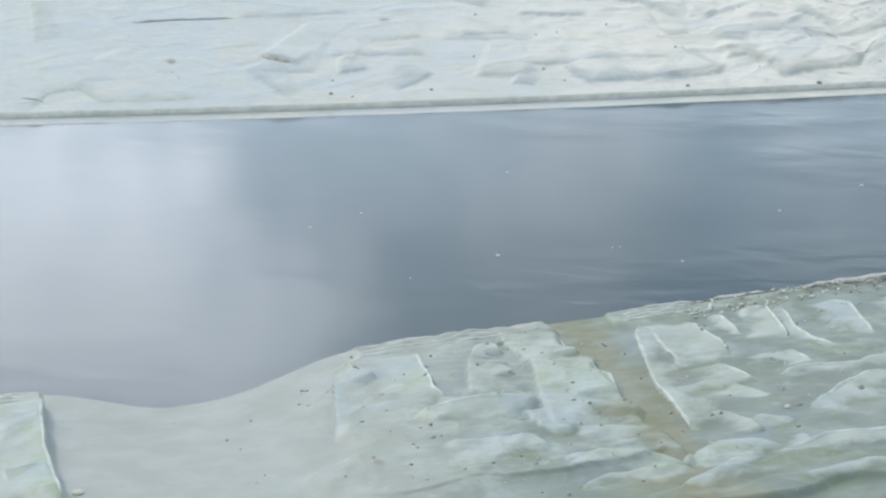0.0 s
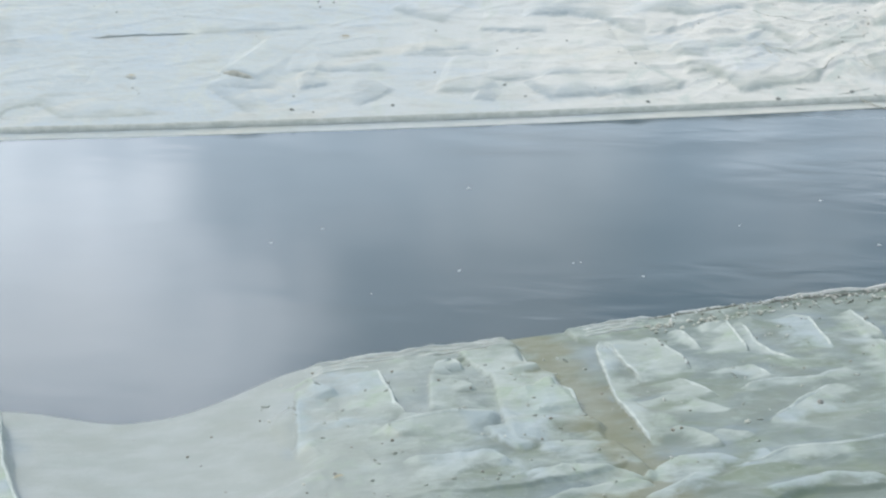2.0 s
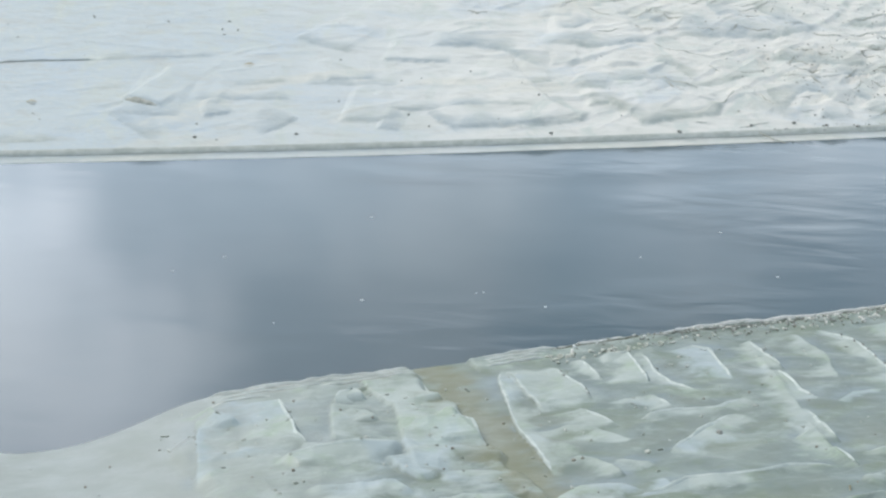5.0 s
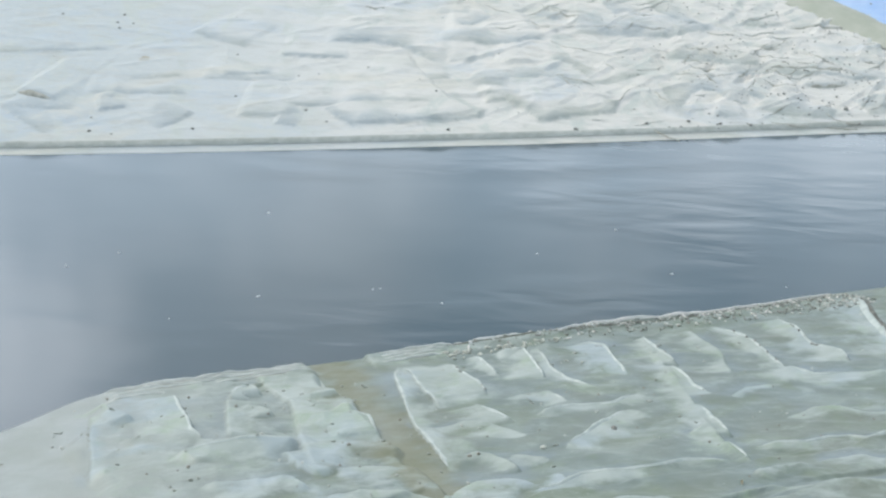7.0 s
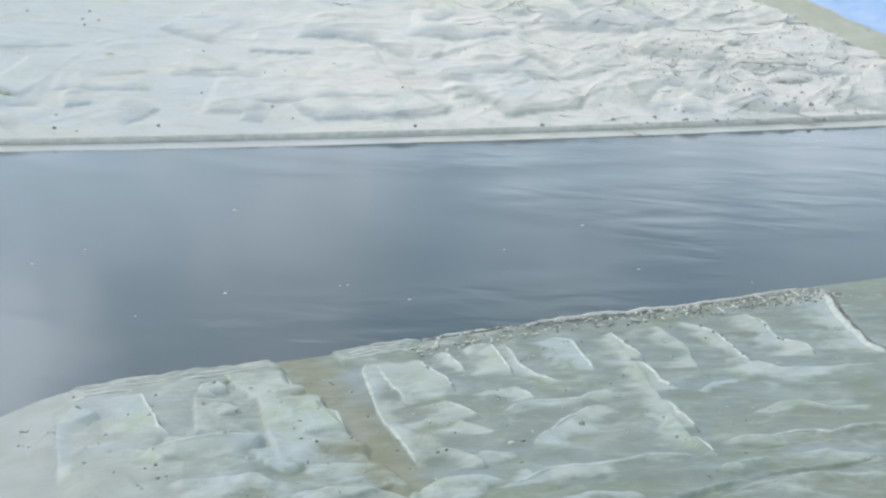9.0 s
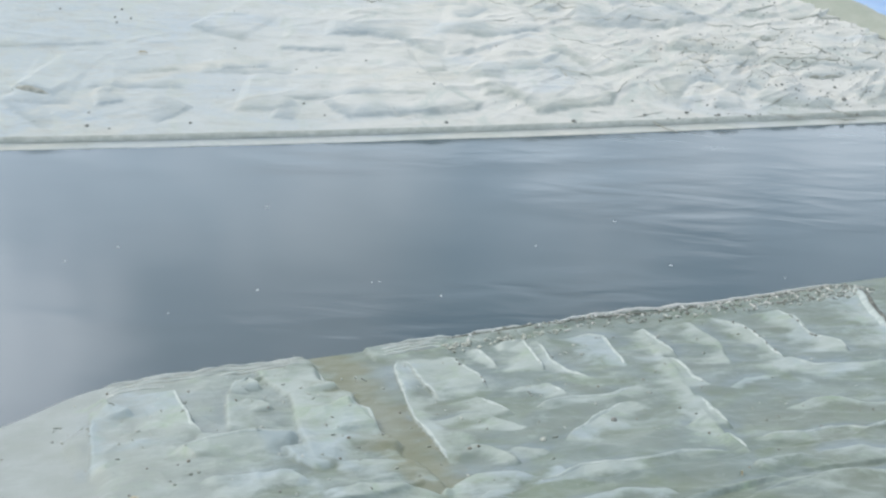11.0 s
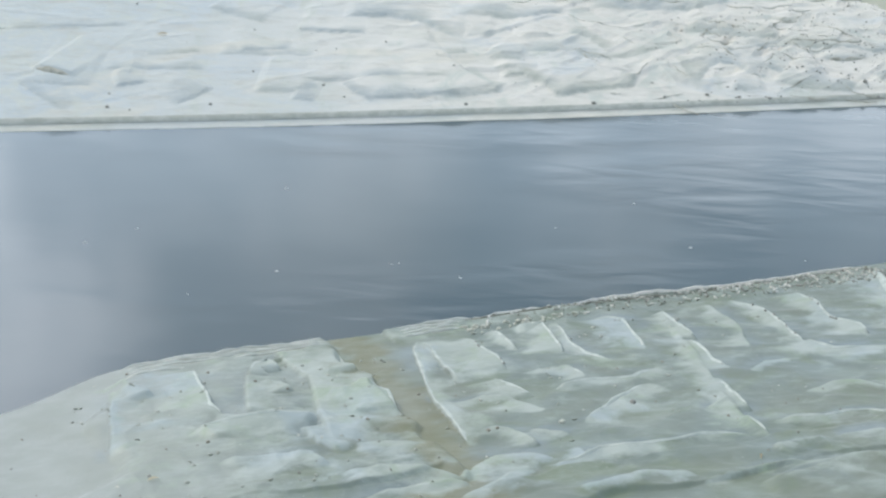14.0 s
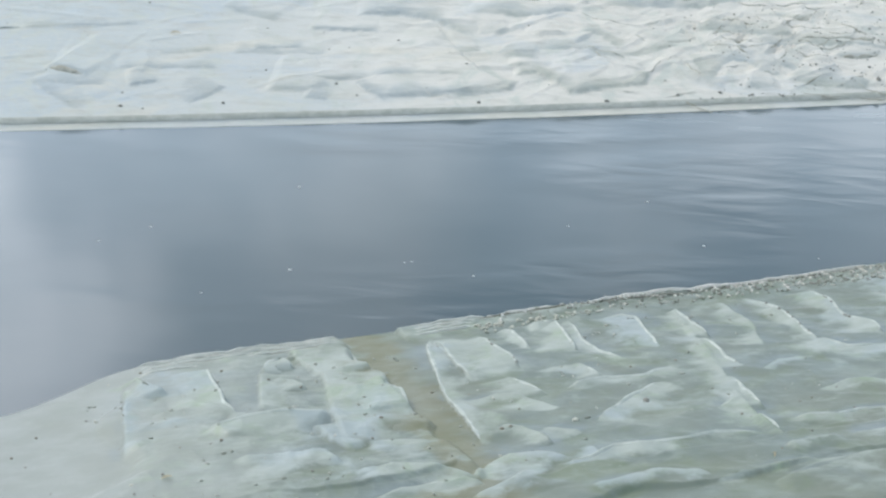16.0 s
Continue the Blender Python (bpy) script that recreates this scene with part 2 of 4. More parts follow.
def grid_object(name, X, Y, Z, material, parent=None):
    """A sheet over a grid of places."""
    r, c = X.shape
    i = np.arange(r * c).reshape(r, c)
    quads = np.stack([i[:-1, :-1], i[:-1, 1:], i[1:, 1:], i[1:, :-1]], -1).reshape(-1, 4)
    pts = np.stack([X, Y, Z], -1).reshape(-1, 3)
    ob = mesh_object(name, pts.tolist(), quads.tolist(), material, parent)
    if ob.data.polygons[0].normal.z < 0:
        ob.data.flip_normals()
    return ob


def spread(*stops):
    """Places along an axis: (start, end, step) one after the other."""
    out = [np.arange(a, b, s) for a, b, s in stops]
    return np.concatenate(out + [[stops[-1][1]]])


_rng = np.random.RandomState(7)
LAT = _rng.rand(64, 64)


def smooth_noise(x, y, seed=0):
    """Value noise on arrays, 0 to 1."""
    x, y = x + 13.7 * seed, y + 5.3 * seed
    xi, yi = np.floor(x).astype(int), np.floor(y).astype(int)
    fx, fy = x - xi, y - yi
    fx, fy = fx * fx * (3 - 2 * fx), fy * fy * (3 - 2 * fy)

    def at(i, j):
        return LAT[i % 64, j % 64]
    return ((at(xi, yi) * (1 - fx) + at(xi + 1, yi) * fx) * (1 - fy)
            + (at(xi, yi + 1) * (1 - fx) + at(xi + 1, yi + 1) * fx) * fy)


def step(e0, e1, x):
    t = np.clip((x - e0) / (e1 - e0), 0, 1)
    return t * t * (3 - 2 * t)


# the near shore runs along A from O; u along it, v up the bank towards the camera
NEAR_O, NEAR_TURN, NEAR_RISE = (0.0, 5.70), radians(19.5), 0.16
CA, SA = math.cos(NEAR_TURN), math.sin(NEAR_TURN)


def near_xy(u, v):
    return NEAR_O[0] + CA * u + SA * v, NEAR_O[1] + SA * u - CA * v


def far_edge(x):
    return 8.43 + 0.115 * x + 0.0113 * np.clip(x, -6, 6) ** 2


FAR_RISE = 0.20
# flaps of folded sheet: the run of the edge, height and reach of the side that slopes away
APRON_FLAPS = [
    (((1.120, 0.269), (1.093, 0.417), (1.036, 0.648)), 0.02, 0.05),
    (((1.006, 0.643), (1.000, 0.728), (0.946, 0.906), (0.941, 1.012)), 0.022, 0.07),
    (((0.847, 1.102), (0.805, 1.259), (0.759, 1.421)), 0.02, 0.07),
    (((0.710, 1.481), (0.696, 1.562), (0.674, 1.647)), 0.018, 0.05),
    (((1.331, 0.251), (1.298, 0.396), (1.274, 0.530), (1.134, 0.832)), 0.016, 0.06),
    (((1.438, 0.250), (1.455, 0.367), (1.409, 0.566), (1.365, 0.728), (1.326, 0.862)), 0.022, 0.07),
    (((1.326, 0.862), (1.359, 0.978), (1.483, 1.025)), 0.018, 0.11),
    (((1.483, 1.025), (1.522, 1.049), (1.653, 1.073)), 0.01, 0.03),
    (((1.681, 0.268), (1.664, 0.367), (1.615, 0.545), (1.580, 0.697), (1.586, 0.805), (1.549, 0.911)), 0.024, 0.075),
]
APRON_FLAPS += [
    (((0.978, 1.085), (1.084, 1.010), (1.157, 1.014)), 0.014, 0.045),
    (((1.008, 1.345), (1.127, 1.307), (1.203, 1.334), (1.229, 1.412), (1.346, 1.439)), 0.014, 0.05),
    (((0.610, 1.780), (0.684, 1.765), (0.765, 1.769)), 0.01, 0.05),
    (((0.669, 1.351), (0.755, 1.300), (0.774, 1.318)), 0.014, 0.04),
    (((0.840, 1.768), (0.951, 1.773), (1.053, 1.892)), 0.008, 0.06),
    (((-0.063, 1.294), (-0.024, 1.048), (0.001, 0.885), (0.087, 0.566), (0.158, 0.315), (0.218, 0.197)), 0.018, 0.07),
    (((0.147, 0.713), (0.195, 0.419), (0.231, 0.213)), 0.018, 0.15),
    (((0.377, 0.260), (0.365, 0.401), (0.358, 0.538), (0.329, 0.675)), 0.02, 0.11),
    (((0.476, 0.212), (0.497, 0.256), (0.459, 0.479)), 0.018, 0.04),
]
APRON_FLAPS += [
    (((0.584, 0.202), (0.670, 0.242), (0.619, 0.452), (0.581, 0.582)), 0.022, 0.085),
    (((0.518, 0.733), (0.511, 0.822), (0.506, 0.892)), 0.02, 0.09),
    (((0.829, 0.235), (0.929, 0.241), (0.964, 0.287), (0.903, 0.476), (0.837, 0.670)), 0.02, 0.1),
    (((0.733, 0.212), (0.658, 0.476), (0.647, 0.635), (0.671, 0.760)), 0.018, 0.05),
    (((0.370, 0.952), (0.512, 0.914), (0.587, 0.934), (0.638, 0.954), (0.755, 0.895)), 0.02, 0.07),
    (((0.302, 1.277), (0.374, 1.211), (0.468, 1.137), (0.633, 1.033)), 0.018, 0.075),
    (((0.001, 0.928), (0.075, 0.920), (0.145, 0.904), (0.203, 0.955)), 0.012, 0.05),
    (((0.263, 0.765), (0.262, 0.888), (0.274, 0.974)), 0.022, 0.1),
    (((0.211, 0.977), (0.235, 1.041), (0.248, 1.107)), 0.01, 0.07),
]
APRON_FLAPS += [
    (((0.036, 1.205), (0.077, 1.245), (0.090, 1.325), (0.092, 1.395)), 0.014, 0.04),
    (((0.153, 1.274), (0.174, 1.310), (0.201, 1.346)), 0.014, 0.06),
    (((-0.199, 1.549), (-0.127, 1.475), (-0.058, 1.448), (0.019, 1.458), (0.078, 1.514)), 0.016, 0.14),
    (((0.171, 1.485), (0.166, 1.551)), 0.012, 0.04),
    (((-0.501, 1.601), (-0.403, 1.547), (-0.234, 1.560), (-0.203, 1.598)), 0.011, 0.06),
    (((-0.277, 1.733), (-0.158, 1.643), (-0.076, 1.586)), 0.016, 0.06),
    (((0.017, 1.809), (0.209, 1.786), (0.307, 1.861)), 0.012, 0.05),
    (((0.320, 1.908), (0.580, 1.873), (0.846, 1.942)), 0.006, 0.04),
    (((0.040, 1.569), (0.110, 1.571), (0.211, 1.534), (0.274, 1.560), (0.378, 1.568), (0.459, 1.569), (0.517, 1.562), (0.578, 1.585), (0.643, 1.618)), 0.02, 0.06),
]
APRON_FLAPS += [
    (((0.769, 1.545), (0.827, 1.566), (0.892, 1.598), (0.983, 1.569), (1.049, 1.588), (1.073, 1.635), (1.156, 1.619), (1.285, 1.623)), 0.019, 0.05),
    (((1.116, 0.277), (0.976, 0.713), (0.832, 1.093), (0.730, 1.387), (0.666, 1.637)), 0.012, 0.055),
]
APRON_FLAPS += [
    (((0.52, 1.97), (0.76, 1.92), (0.95, 2.03)), 0.007, 0.06),
    (((2.15, 0.13), (1.94, 0.54), (1.81, 0.83), (1.77, 0.99)), 0.016, 0.1),
]
PANEL_FLAPS = [
    (((-0.077, 0.221), (-0.086, 0.336), (-0.104, 0.473)), 0.018, 0.14),
    (((-0.155, 0.625), (-0.106, 0.694), (-0.139, 0.934)), 0.024, 0.11),
    (((-0.733, 0.858), (-0.613, 0.845), (-0.492, 0.866), (-0.388, 0.903)), 0.02, 0.06),
    (((-0.575, 0.211), (-0.597, 0.420), (-0.625, 0.629), (-0.619, 0.739)), 0.016, 0.12),
    (((-0.534, 0.718), (-0.484, 0.526), (-0.432, 0.359)), 0.012, 0.06),
    (((-0.422, 0.344), (-0.373, 0.248), (-0.320, 0.224), (-0.312, 0.315)), 0.016, 0.07),
    (((-0.400, 0.451), (-0.358, 0.492), (-0.358, 0.582)), 0.012, 0.05),
    (((-0.412, 1.157), (-0.369, 0.886), (-0.304, 0.671), (-0.255, 0.465), (-0.272, 0.287), (-0.256, 0.121)), 0.012, 0.13),
    (((-0.727, 1.151), (-0.621, 1.165), (-0.506, 1.210), (-0.491, 1.287)), 0.011, 0.07),
]
PANEL_FLAPS += [
    (((-0.983, 0.888), (-0.891, 0.472), (-0.846, 0.252)), 0.01, 0.04),
    (((-0.791, 0.164), (-0.789, 0.305), (-0.759, 0.420)), 0.014, 0.06),
    (((-0.357, 1.189), (-0.279, 1.197), (-0.217, 1.239)), 0.008, 0.11),
    (((-0.459, 1.397), (-0.366, 1.422), (-0.244, 1.486), (-0.209, 1.546)), 0.009, 0.1),
    (((-0.364, 0.872), (-0.263, 0.907), (-0.141, 0.937)), 0.01, 0.05),
    (((-0.427, 1.210), (-0.453, 1.133), (-0.447, 0.982)), 0.012, 0.09),
    (((-0.619, 0.739), (-0.523, 0.848), (-0.436, 0.864)), 0.008, 0.05),
]
PANEL_FLAPS += [
    (((-1.77, 0.14), (-1.79, 0.66), (-1.77, 1.15)), 0.022, 0.1),
    (((-1.91, 0.50), (-1.79, 0.50)), 0.016, 0.06),
    (((-1.92, 0.89), (-1.80, 0.87)), 0.02, 0.06),
]
# the far bank's folds: the run of the foot, height, width of the face above it, and reach behind
FAR_FLAPS = [
    (((0.138, 0.240), (0.379, 0.245), (0.685, 0.259), (0.820, 0.278), (0.868, 0.356)), 0.042, 0.055, 0.22),
    (((0.879, 0.431), (0.971, 0.441), (1.054, 0.343), (1.131, 0.210)), 0.032, 0.04, 0.2),
    (((1.131, 0.210), (1.258, 0.239), (1.413, 0.271), (1.535, 0.297), (1.588, 0.398)), 0.042, 0.06, 0.25),
    (((1.818, 0.572), (1.844, 0.400), (1.876, 0.268)), 0.02, 0.05, 0.1),
    (((1.887, 0.281), (1.984, 0.445), (2.055, 0.494), (2.120, 0.465), (2.171, 0.368)), 0.04, 0.09, 0.2),
    (((2.078, 0.210), (2.136, 0.196), (2.243, 0.209)), 0.03, 0.06, 0.12),
    (((2.312, 0.280), (2.418, 0.203), (2.553, 0.176), (2.715, 0.147), (2.768, 0.229)), 0.05, 0.12, 0.2),
]
FAR_FLAPS += [
    (((2.878, 0.346), (2.933, 0.182), (3.063, 0.189), (3.221, 0.134)), 0.045, 0.11, 0.2),
    (((1.926, 0.864), (2.170, 0.798), (2.346, 0.760), (2.459, 0.768)), 0.035, 0.12, 0.25),
    (((2.187, 0.616), (2.321, 0.645), (2.453, 0.663), (2.612, 0.634), (3.134, 0.550)), 0.026, 0.05, 0.15),
    (((0.675, 1.174), (0.955, 1.130), (1.134, 1.142), (1.267, 1.174)), 0.03, 0.08, 0.2),
    (((1.415, 1.225), (1.723, 1.190), (2.054, 1.160), (2.241, 1.227)), 0.036, 0.12, 0.25),
    (((0.780, 0.676), (0.877, 0.609), (0.967, 0.583)), 0.036, 0.11, 0.12),
    (((0.580, 0.704), (0.682, 0.718)), 0.016, 0.05, 0.1),
    (((0.836, 0.522), (0.927, 0.506), (1.002, 0.463)), 0.016, 0.03, 0.06),
]
FAR_FLAPS += [
    (((1.260, 0.907), (1.366, 0.836), (1.435, 0.691)), 0.016, 0.04, 0.12),
    (((1.003, 0.695), (1.259, 0.670), (1.386, 0.579), (1.598, 0.603), (1.786, 0.678)), 0.024, 0.05, 0.16),
    (((0.712, 0.925), (0.841, 0.915)), 0.02, 0.04, 0.1),
    (((1.247, 1.518), (1.351, 1.452)), 0.018, 0.05, 0.1),
    (((0.777, 1.370), (0.868, 1.384), (0.986, 1.493)), 0.016, 0.05, 0.1),
    (((2.458, 1.015), (2.522, 0.962), (2.623, 0.972)), 0.026, 0.025, 0.12),
    (((1.931, 0.689), (2.000, 0.673), (2.070, 0.646)), 0.024, 0.02, 0.1),
    (((2.084, 0.660), (2.119, 0.590), (2.158, 0.543)), 0.024, 0.025, 0.1),
    (((2.484, 0.720), (2.707, 0.713), (2.926, 0.674)), 0.022, 0.02, 0.12),
    (((2.648, 0.517), (2.764, 0.501), (2.903, 0.521)), 0.024, 0.025, 0.1),
]
FAR_FLAPS += [
    (((2.178, 0.357), (2.271, 0.350)), 0.022, 0.02, 0.08),
    (((2.090, 1.357), (2.154, 1.292), (2.223, 1.236)), 0.026, 0.03, 0.15),
    (((1.654, 1.679), (1.676, 1.563), (1.715, 1.481)), 0.03, 0.06, 0.12),
    (((2.730, 1.269), (2.946, 1.265), (3.155, 1.225)), 0.016, 0.02, 0.1),
    (((2.472, 1.336), (2.581, 1.304), (2.704, 1.323)), 0.018, 0.04, 0.1),
    (((3.051, 0.792), (3.159, 0.764)), 0.018, 0.02, 0.08),
    (((1.931, 1.658), (1.996, 1.472), (2.090, 1.357)), 0.02, 0.06, 0.15),
    (((0.681, 1.569), (0.843, 1.542)), 0.016, 0.05, 0.1),
    (((2.308, 0.423), (2.372, 0.390)), 0.016, 0.05, 0.06),
    (((-0.180, 0.459), (-0.036, 0.445), (0.138, 0.452), (0.357, 0.459), (0.569, 0.428)), 0.018, 0.035, 0.12),
]
FAR_FLAPS += [
    (((0.024, 0.406), (0.086, 0.303), (0.156, 0.226)), 0.022, 0.05, 0.1),
    (((-0.406, 0.357), (-0.221, 0.331), (-0.107, 0.358)), 0.026, 0.07, 0.12),
    (((-0.219, 0.260), (-0.132, 0.238)), 0.022, 0.06, 0.1),
    (((-0.782, 0.237), (-0.697, 0.309), (-0.629, 0.382)), 0.026, 0.08, 0.1),
    (((-1.540, 0.627), (-1.465, 0.590), (-1.342, 0.525)), 0.028, 0.025, 0.14),
    (((-1.546, 0.477), (-1.362, 0.447), (-1.243, 0.437)), 0.02, 0.06, 0.12),
    (((-1.097, 0.428), (-0.974, 0.454)), 0.022, 0.05, 0.1),
    (((-1.108, 0.566), (-1.054, 0.557)), 0.02, 0.02, 0.1),
    (((-0.205, 1.028), (-0.068, 1.008), (0.133, 0.975)), 0.02, 0.035, 0.12),
    (((-0.705, 1.345), (-0.545, 1.211), (-0.417, 1.139)), 0.024, 0.08, 0.15),
]
FAR_FLAPS += [
    (((0.054, 1.192), (0.273, 1.205), (0.456, 1.087), (0.631, 0.915)), 0.028, 0.07, 0.18),
    (((-1.726, 1.108), (-1.362, 1.126), (-1.142, 1.141)), 0.012, 0.035, 0.12),
    (((-1.187, 0.612), (-0.944, 0.591), (-0.688, 0.602)), 0.014, 0.04, 0.14),
    (((-0.503, 0.795), (-0.260, 0.808)), 0.016, 0.04, 0.12),
    (((-0.974, 0.767), (-0.730, 0.791)), 0.014, 0.04, 0.12),
]
# the quiet west of the far bank
FAR_FLAPS += [
    (((-1.61, 0.50), (-1.50, 0.36), (-1.35, 0.21)), 0.014, 0.05, 0.10),
    (((-2.61, 0.15), (-2.55, 0.30), (-2.42, 0.34), (-2.27, 0.20), (-1.79, 0.21)), 0.014, 0.04, 0.10),
    (((-2.40, 0.43), (-2.24, 0.42)), 0.014, 0.03, 0.10),
    (((-2.92, 1.40), (-2.78, 0.90)), 0.014, 0.06, 0.10),
    (((-0.60, 0.77), (-0.14, 0.73)), 0.012, 0.04, 0.12),
]
# places where the sheet lies clear of the silt: centre and half sizes
PATCHES = [
    (-0.57, 0.74, 0.45, 0.38),
    (-0.67, 1.23, 0.49, 0.23),
    (0.31, 1.76, 0.72, 0.12),
    (0.84, 1.76, 0.38, 0.11),
    (-1.88, 0.60, 0.12, 0.38),
    (-0.38, 1.33, 0.23, 0.15),
    (0.80, 2.07, 0.38, 0.19),
]


def ridge(P, Q, chains, bend=1.0, wave=1.0):
    """Height of folded sheet at the places P, Q: each fold is steep on one side and long on the other."""
    shape, P, Q = P.shape, P.ravel(), Q.ravel()
    Z = np.zeros_like(P)
    for k, (run, h, wp, wn) in enumerate(chains):
        xs, ys, pad = [c[0] for c in run], [c[1] for c in run], 0.12 + 1.5 * max(wp, wn)
        near = np.nonzero((P > min(xs) - pad) & (P < max(xs) + pad) & (Q > min(ys) - pad) & (Q < max(ys) + pad))[0]
        if len(near) == 0:
            continue
        p, q = P[near], Q[near]
        wob = wave * (0.026 * (smooth_noise(p * 6, q * 6, k) - 0.5) + 0.010 * (smooth_noise(p * 21, q * 21, k + 5) - 0.5))
        swell = 1 - 0.45 * min(1, wave) + 0.9 * min(1, wave) * smooth_noise(p * 8 + k, q * 8, k + 9)
        tall = 0.55 + 0.75 * smooth_noise(p * 5, q * 5, k + 14)
        best = np.zeros_like(p)
        n = len(run) - 1
        for s in range(n):
            (a, b), (c, d) = run[s], run[s + 1]
            ln = math.hypot(c - a, d - b)
            du, dv = (c - a) / ln, (d - b) / ln
            along = (p - a) * du + (q - b) * dv
            across = du * (q - b) - dv * (p - a) + wob
            over = np.maximum(-along if s == 0 else -3 * along, along - ln if s == n - 1 else 3 * (along - ln))
            over = np.maximum(over, 0)
            side = np.where(across > 0, across / (wp * swell), -across / wn)
            t = np.clip(1 - np.hypot(side, over / 0.10), 0, 1)
            best = np.maximum(best, h * t ** bend * tall)
        Z[near] = np.maximum(Z[near], best) + 0.15 * np.minimum(Z[near], best)
    return Z.reshape(shape)


def flaps(P, Q, chains, wave=1.0, on_crest=False):
    """Folded sheet at the places P, Q: a steep face along each run, then a slope that dies away to its left.
    Gives the height, how bare the slope is, how much of the place is face, and how near it lies before a face."""
    shape, P, Q = P.shape, P.ravel(), Q.ravel()
    Z, bare, face_at, foot = [np.zeros_like(P) for _ in range(4)]
    for k, (run, h, face, reach) in enumerate(chains):
        xs, ys, pad = [c[0] for c in run], [c[1] for c in run], 0.08 + face + reach
        near = np.nonzero((P > min(xs) - pad) & (P < max(xs) + pad) & (Q > min(ys) - pad) & (Q < max(ys) + pad))[0]
        if len(near) == 0:
            continue
        p, q = P[near], Q[near]
        dist, side, place, gone = np.full_like(p, 9.0), np.zeros_like(p), np.zeros_like(p), 0.0
        for (a, b), (c, d) in zip(run, run[1:]):
            ln = math.hypot(c - a, d - b)
            du, dv = (c - a) / ln, (d - b) / ln
            along = (p - a) * du + (q - b) * dv
            across = du * (q - b) - dv * (p - a)
            on = np.clip(along, 0, ln)
            far = np.hypot(across, along - on)
            closer = far < dist
            dist = np.where(closer, far, dist)
            side = np.where(closer, np.where(across >= 0, far, -far), side)
            place = np.where(closer, gone + along, place)
            gone += ln
        taper = 0.02 + 0.09 * gone
        ends = np.clip(np.minimum(place + 0.02, gone - place + 0.02) / taper, 0, 1)
        ends = np.sin(0.5 * math.pi * ends)
        side = side + wobble(p, q, k, wave) + (face if on_crest else 0.0)
        long = reach * (0.35 + 0.65 * ends) * (0.6 + 1.3 * smooth_noise(p * 13, q * 13, k + 9) ** 1.5)
        rise = np.clip(side / face, 0, 1)
        rise = rise * (2 - rise)
        back = np.clip((side - face) / (1.5 * long), 0, 1)
        tall = 0.55 + 0.9 * smooth_noise(p * 7, q * 7, k + 14)
        z = h * rise * (1 - back) ** 1.15 * ends * tall
        Z[near] = np.maximum(Z[near], z) + 0.35 * np.minimum(Z[near], z)
        bare[near] = np.maximum(bare[near], 0.92 * rise * np.sqrt(ends) * (1 - back) ** 1.1)
        # strongest at the foot; on the far bank this mask carries painted shade
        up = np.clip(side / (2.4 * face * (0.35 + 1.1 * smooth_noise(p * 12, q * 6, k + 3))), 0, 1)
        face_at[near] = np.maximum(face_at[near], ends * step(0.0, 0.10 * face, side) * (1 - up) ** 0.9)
        foot[near] = np.maximum(foot[near], ends * np.where(side < 0, 1 - step(0.01, 0.03 + 0.6 * long, -side), 0))
    return [a.reshape(shape) for a in (Z, bare, face_at, foot)]


def wobble(p, q, k, wave=1.0):
    return wave * (0.026 * (smooth_noise(p * 6, q * 6, k) - 0.5) + 0.010 * (smooth_noise(p * 21, q * 21, k + 5) - 0.5))


def crumple(P, Q, seed, fx, fy):
    """Creased sheet: sharp small ridges, 0 to 1."""
    a = 1 - np.abs(2 * smooth_noise(P * fx + 0.7 * np.sin(Q * 5), Q * fy, seed) - 1)
    b = 1 - np.abs(2 * smooth_noise(P * fx * 2.3 + Q * 3, Q * fy * 2.3 - P * 2, seed + 1) - 1)
    return 0.65 * a * a + 0.35 * b * b


NEAR_WAVE = 0.3
NEAR_FLAPS = [(run, 1.1 * h, 0.008, 1.25 * reach) for run, h, reach in APRON_FLAPS + [(run, 1.2 * h, reach) for run, h, reach in PANEL_FLAPS]]
TORN_RUN = len(APRON_FLAPS) - 1


def shore(u):
    """How far the silt shore bends in from the straight line."""
    left = step(-1.80, -1.36, u)
    right = 1 - step(-1.30, -0.72, u)
    return 0.235 * left * right


def silt_height(u, v):
    z = NEAR_RISE * (v - shore(u)) + 0.004 * smooth_noise(u * 3, v * 3, 3)
    z += step(0.0, 0.4, u) * step(0.05, 0.2, v) * (0.012 * (crumple(u, v, 61, 3, 2.4) - 0.4) + 0.005 * (crumple(u, v, 64, 8, 6) - 0.4))
    return z + 0.010 * step(-0.1, 0.3, u) * step(0.0, 0.10, v)


